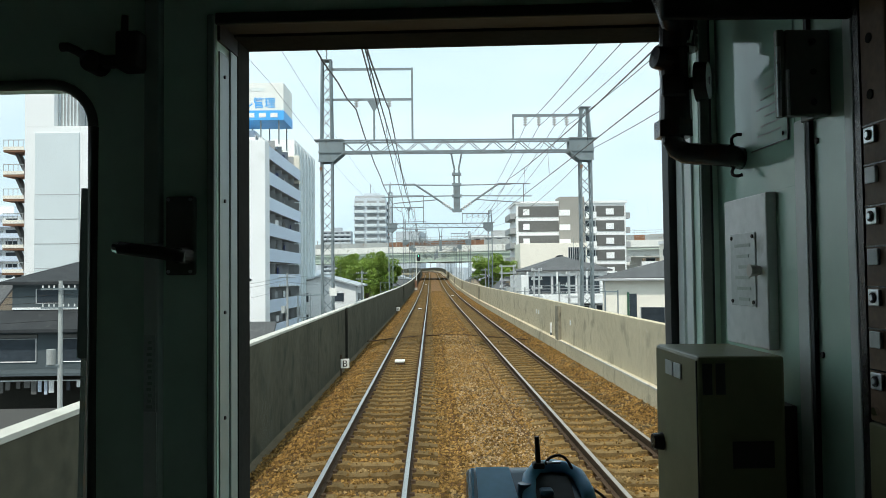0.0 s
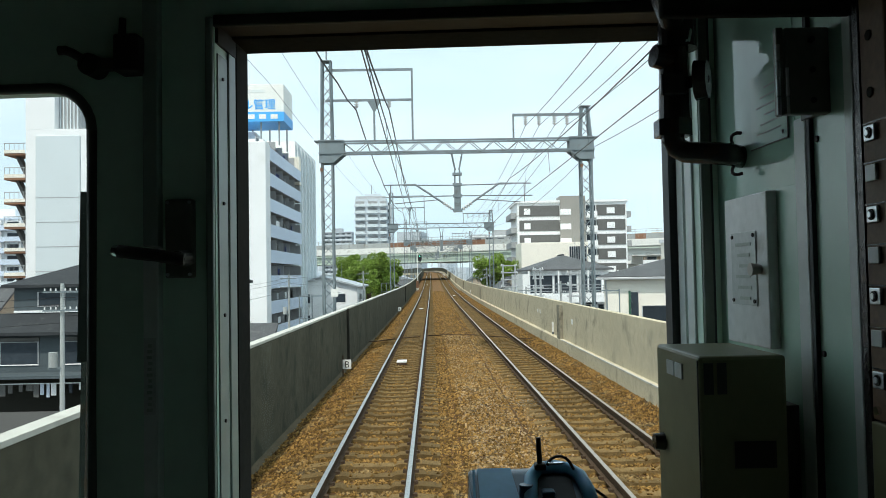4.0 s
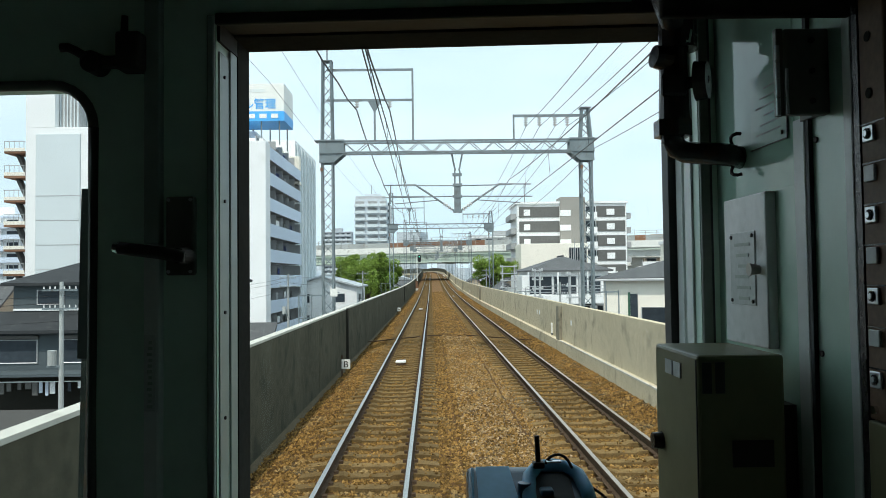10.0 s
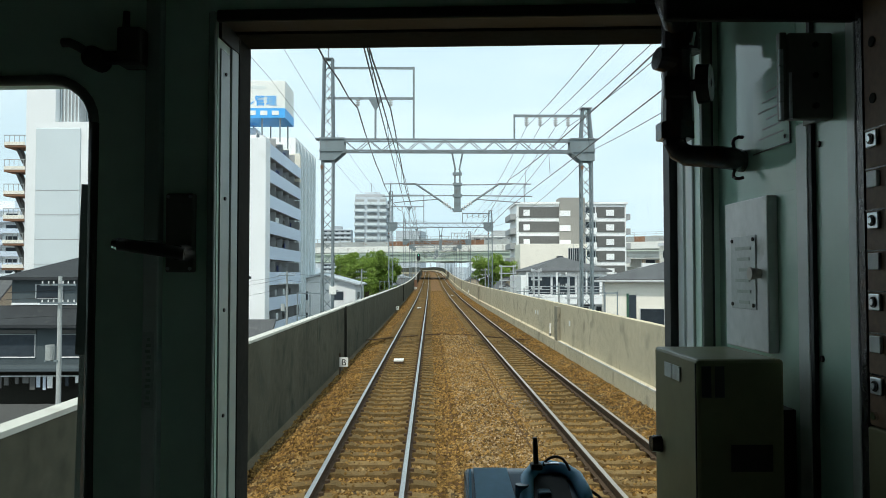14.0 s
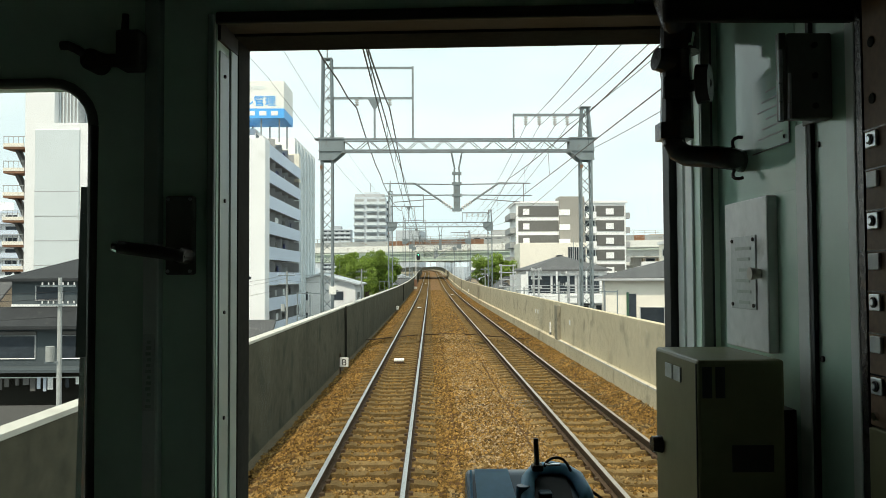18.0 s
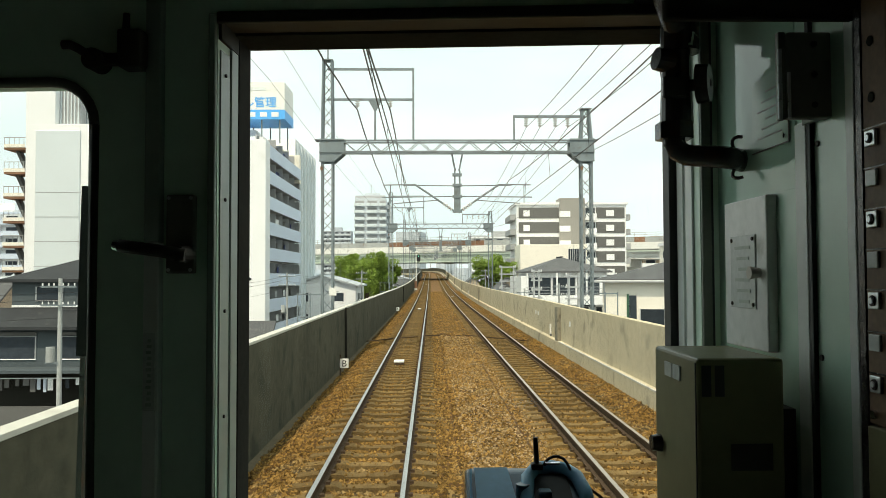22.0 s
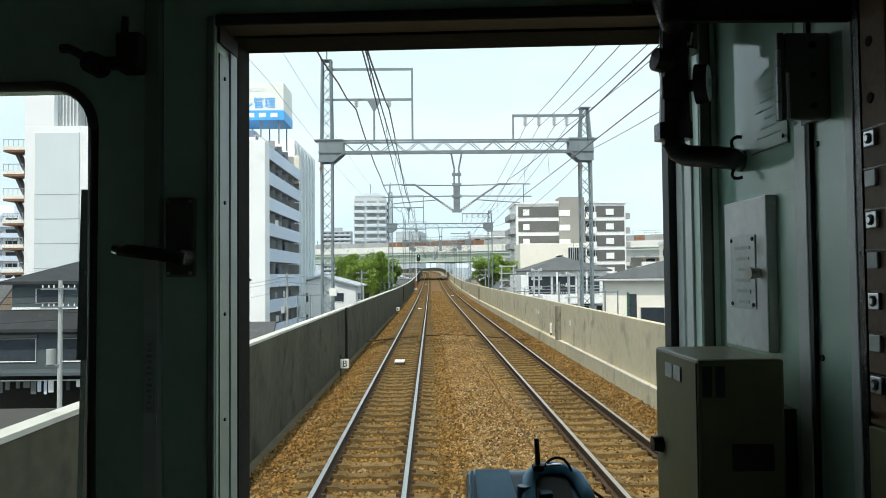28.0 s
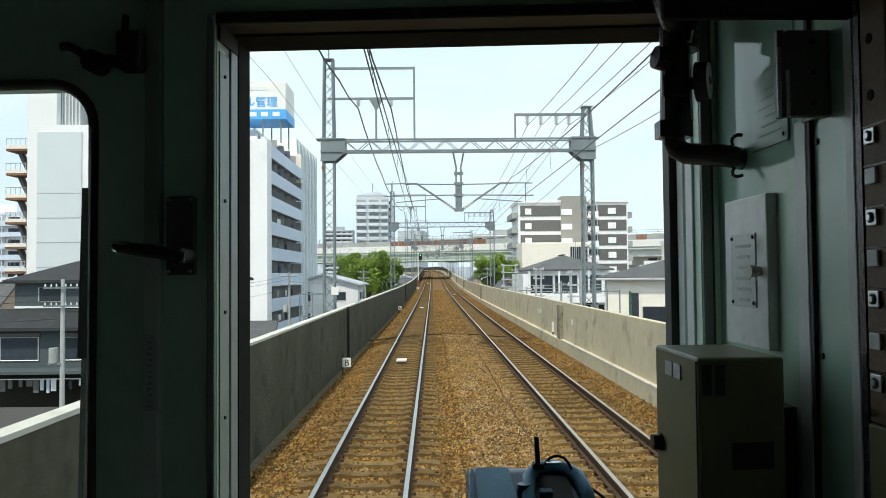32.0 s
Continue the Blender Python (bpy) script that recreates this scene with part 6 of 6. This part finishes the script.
part("lower_band", box(B(), -4.75, 4.75, -6.95, -5.52, 6.7, 7.38), M_W_WHITE, veranda, "white balcony band")
for k in range(4):
    window_at(veranda, -3.6 + k * 2.4, -5.5, 5.8, 1.7, 1.3, 0)
part("air_conditioner", box(B(), 3.2, 4.0, -6.5, -6.1, 7.56, 8.2, 0.03), M_W_WHITE, veranda, "white air conditioner")
put_house(1, -33.0, 68, 4)
put_house(3, -43.0, 72, 90)
put_house(0, -52.0, 84, 5)
put_house(6, 22.0, 108, 90)
put_house(2, 27.0, 78, 0)
put_house(5, 33.0, 96, 90)
put_house(1, 21.0, 128, 0)
put_house(2, -16.5, 118, 12)
put_house(4, -14.0, 104, 0)
put_house(0, 10.0, 104, 0)
put_house(3, 12.5, 124, 0)

# city houses on both sides, in rough streets
rs = random.Random(11)
n_house = 0
taken = [(-21.6, 84, 17), (-38.8, 86, 11), (27, 150, 19), (-18.2, 46.6, 11), (17, 54, 12), (14.2, 84, 11), (-16.5, 118, 9), (-13, 104, 9), (10, 104, 8), (12.5, 124, 8), (-11.5, 142, 7), (11.5, 143, 8), (-12, 165, 8), (-27, 124, 9), (-21, 288, 9), (-24, 312, 9)]
for row in range(-8, 26):
    for colm in range(-9, 10):
        x, y = colm * 11.5 + rs.uniform(-1.5, 1.5), row * 12.5 + rs.uniform(-2, 2)
        if abs(x - 1) < 11 or rs.random() < 0.36 or (colm % 4 == 0) or (abs(x) > 45 and y < 60) or (y < 20 and abs(x) > 30):
            continue
        if y < 0 and abs(x) > 60:
            continue
        if any(math.hypot(x - a, y - b) < r + 3 for a, b, r in taken) or abs((y - 192) + 0.466 * x) < 17:
            continue
        if y > CURVE_AT and abs(x + (y - CURVE_AT) ** 2 / (2 * RADIUS)) < 13:
            continue
        if 5 < y < 118 and (-1.6 < x / y < -0.1 or 0.04 < x / y < 0.42):
            continue
        n_house += 1
        put_house(rs.randrange(len(HOUSES)), x, y, rs.choice((0, 90, 180, 270)) + rs.uniform(-4, 4))

# mid-rise blocks and the hazy skyline
MID_BLOCKS = (
    (44, 118, 14, 11, 5, M_W_CREAM, M_W_WHITE), (62, 205, 20, 12, 6, M_W_TAN, M_W_WHITE), (-62, 150, 18, 12, 7, M_W_WHITE, M_W_GREY),
    (-85, 110, 20, 12, 5, M_W_CREAM, M_W_GREY), (30, 330, 24, 13, 9, M_W_GREY, M_W_WHITE), (72, 300, 16, 12, 5, M_W_WHITE, M_W_WHITE),
    (-58, 260, 22, 13, 12, M_W_TAN, M_W_DKGREY), (105, 150, 22, 12, 7, M_W_WHITE, M_W_GREY),
    (-110, 200, 24, 12, 9, M_W_WHITE, M_W_PALEBLUE), (140, 260, 26, 13, 8, M_W_CREAM, M_W_WHITE), (-160, 290, 26, 13, 10, M_W_GREY, M_W_WHITE))
for x, y, w, d, f, wl_, bd in MID_BLOCKS:
    band_block(x, y, w, d, f, "apartment_block", "mid-rise apartment block with balcony bands among the houses", wl_, bd, rs.uniform(-8, 8))
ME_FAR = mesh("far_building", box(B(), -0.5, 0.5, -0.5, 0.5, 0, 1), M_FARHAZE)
for i in range(110):
    y = rs.uniform(420, 1500)
    x = rs.uniform(-0.75, 0.75) * y
    if abs(x) < 40 and y < 520:
        continue
    ob = new("far_building", ME_FAR)
    ob.matrix_basis = pose(x, y, GZ, 0, 0, rs.uniform(0, 90)) @ Matrix.Diagonal((rs.uniform(12, 34), rs.uniform(12, 24), rs.choice((9, 12, 15, 18, 24, 30, 38)) * rs.uniform(0.9, 1.2), 1))
    tagged(ob, "pale hazy city building on the skyline", "building", "skyline buildings")
sky = thing("skyscraper", pose(-1290, 2560, GZ), "pale blue glass skyscraper far off in the haze", "skyscraper")
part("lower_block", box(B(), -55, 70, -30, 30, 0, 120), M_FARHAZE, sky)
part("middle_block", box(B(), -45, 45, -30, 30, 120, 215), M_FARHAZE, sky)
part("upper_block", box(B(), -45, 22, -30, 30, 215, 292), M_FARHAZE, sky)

# ---- trees ----
rt = np.random.default_rng(9)


def tree(x, y, h, r, label, leaves=19000):
    t = thing("tree", pose(x, y, GZ), label, "tree", "street trees")
    bm_ = B()
    rod(bm_, (0, 0, 0), (0.2, 0.1, h * 0.45), 0.32, 0.2, 10)
    tips = []
    for k in range(11):
        a = k * 2.4 + rt.uniform(-0.3, 0.3)
        z0 = h * rt.uniform(0.28, 0.5)
        rr = r * rt.uniform(0.35, 0.8)
        tip = Vector((rr * math.cos(a), rr * math.sin(a), h * rt.uniform(0.55, 0.9)))
        mid_ = Vector((rr * 0.45 * math.cos(a), rr * 0.45 * math.sin(a), z0 + (tip.z - z0) * 0.6))
        rod(bm_, (0.1, 0.05, z0), mid_, 0.13, 0.08, 6)
        rod(bm_, mid_, tip, 0.08, 0.03, 6)
        tips += [tip, mid_ + Vector((0, 0, h * 0.08))]
    part("trunk", bm_, M_TRUNK, t, "trunk and limbs")
    centres = np.array([p[:] for p in tips] + [(r * 0.72 * q * math.cos(k * 2.399), r * 0.72 * q * math.sin(k * 2.399), h * rt.uniform(0.42, 0.93)) for k, q in enumerate(rt.uniform(0.1, 1.0, 24) ** 0.6)])
    cl = rt.integers(0, len(centres), leaves)
    rad = r * rt.uniform(0.15, 0.31, len(centres))
    d = rt.normal(size=(leaves, 3))
    d /= np.linalg.norm(d, axis=1)[:, None]
    c = centres[cl] + d * (rad[cl] * rt.uniform(0.35, 1.0, leaves) ** 0.5)[:, None] * (1, 1, 0.75)
    a1 = rt.normal(size=(leaves, 3))
    a1 /= np.linalg.norm(a1, axis=1)[:, None]
    a2 = np.cross(a1, rt.normal(size=(leaves, 3)))
    a2 /= np.linalg.norm(a2, axis=1)[:, None]
    sz = rt.uniform(0.09, 0.19, leaves)[:, None]
    v = np.stack([c - a1 * sz, c + a2 * sz * 0.6, c + a1 * sz, c - a2 * sz * 0.6], 1).reshape(-1, 3)
    f = np.arange(leaves * 4).reshape(-1, 4)
    me = bpy.data.meshes.new("crown")
    me.from_pydata(v.tolist(), [], f.tolist())
    me.materials.append(M_LEAF)
    tagged(part("crown", me, None, t, "crown of fresh green leaves"), kind="stuff")


for x, y, h, r in ((-11.6, 139, 15.0, 4.6), (-8.6, 147, 13.6, 3.6), (-15.5, 148, 14.2, 4.4), (-10.5, 166, 13.4, 4.0), (-14.0, 172, 14.0, 4.2),
                   (11.2, 140, 14.4, 4.4), (14.5, 144, 13.4, 4.0),):
    tree(x, y, h, r, "leafy bright green street tree below the viaduct")

# utility poles
for x, y, h in ((-16.0, 33.5, 9.6), (8.6, 70, 8.5), (12.6, 75, 8.9), (-13.0, 70, 10.0), (-9.0, 101, 10.4), (10.4, 93, 10.4), (-30, 62, 9.8), (9.2, 128, 10.8)):
    t = thing("utility_pole", pose(x, y, GZ), "grey concrete utility pole with crossarms and insulators", "utility pole", "utility poles")
    part("pole", rod(B(), (0, 0, 0), (0, 0, h), 0.13, 0.08, 12), M_GREYPANEL, t)
    for z in (h - 0.4, h - 1.2):
        c = part("crossarm", box(B(), -0.75, 0.75, -0.2, -0.13, z, z + 0.07), M_GALV, t)
        for k in (-0.68, -0.42, -0.2, 0.2, 0.42, 0.68):
            part("insulator", rod(B(), (k, -0.16, z + 0.09), (k, -0.16, z + 0.2), 0.036, 0.026, 8), M_PORCELAIN, c)
    part("transformer", rod(B(), (-0.34, -0.1, h - 3.6), (-0.34, -0.1, h - 2.95), 0.19, seg=14), M_GREYPANEL, t, "grey transformer can")
    part("bracket", box(B(), -0.56, 0.0, -0.15, -0.05, h - 3.68, h - 3.6), M_GALV, t)


def street_wire(a, b, sag=0.5, r=0.012):
    a, b = Vector(a), Vector(b)
    pts = [a.lerp(b, i / 10) - Vector((0, 0, 4 * sag * (i / 10) * (1 - i / 10))) for i in range(11)]
    single("street_wire", tube(B(), pts, r, 5), M_WIRE, pose(0, 0, 0), "thin black street wire between utility poles", "street wire", "street wires")


for dz in (2.3, 2.0, 1.2):
    street_wire((-16.0, 33.5, dz), (-30, 62, dz + 0.2))
    street_wire((-16.0, 33.5, dz), (-13.0, 70, dz + 0.4))
    street_wire((-16.0, 33.5, dz - 0.3), (-52, 30, dz - 0.3))
for dz in (2.9, 2.2):
    street_wire((-13.0, 70, dz), (-9.0, 101, dz + 0.3))
    street_wire((10.4, 93, dz + 0.2), (9.2, 128, dz + 0.6))
    street_wire((10.4, 93, dz), (28, 96, dz))
    street_wire((8.6, 70, dz - 1.6), (12.6, 75, dz - 1.2), 0.1)
    street_wire((12.6, 75, dz - 1.2), (30, 70, dz - 1.0))
    street_wire((8.6, 70, dz - 1.6), (10.4, 93, dz))
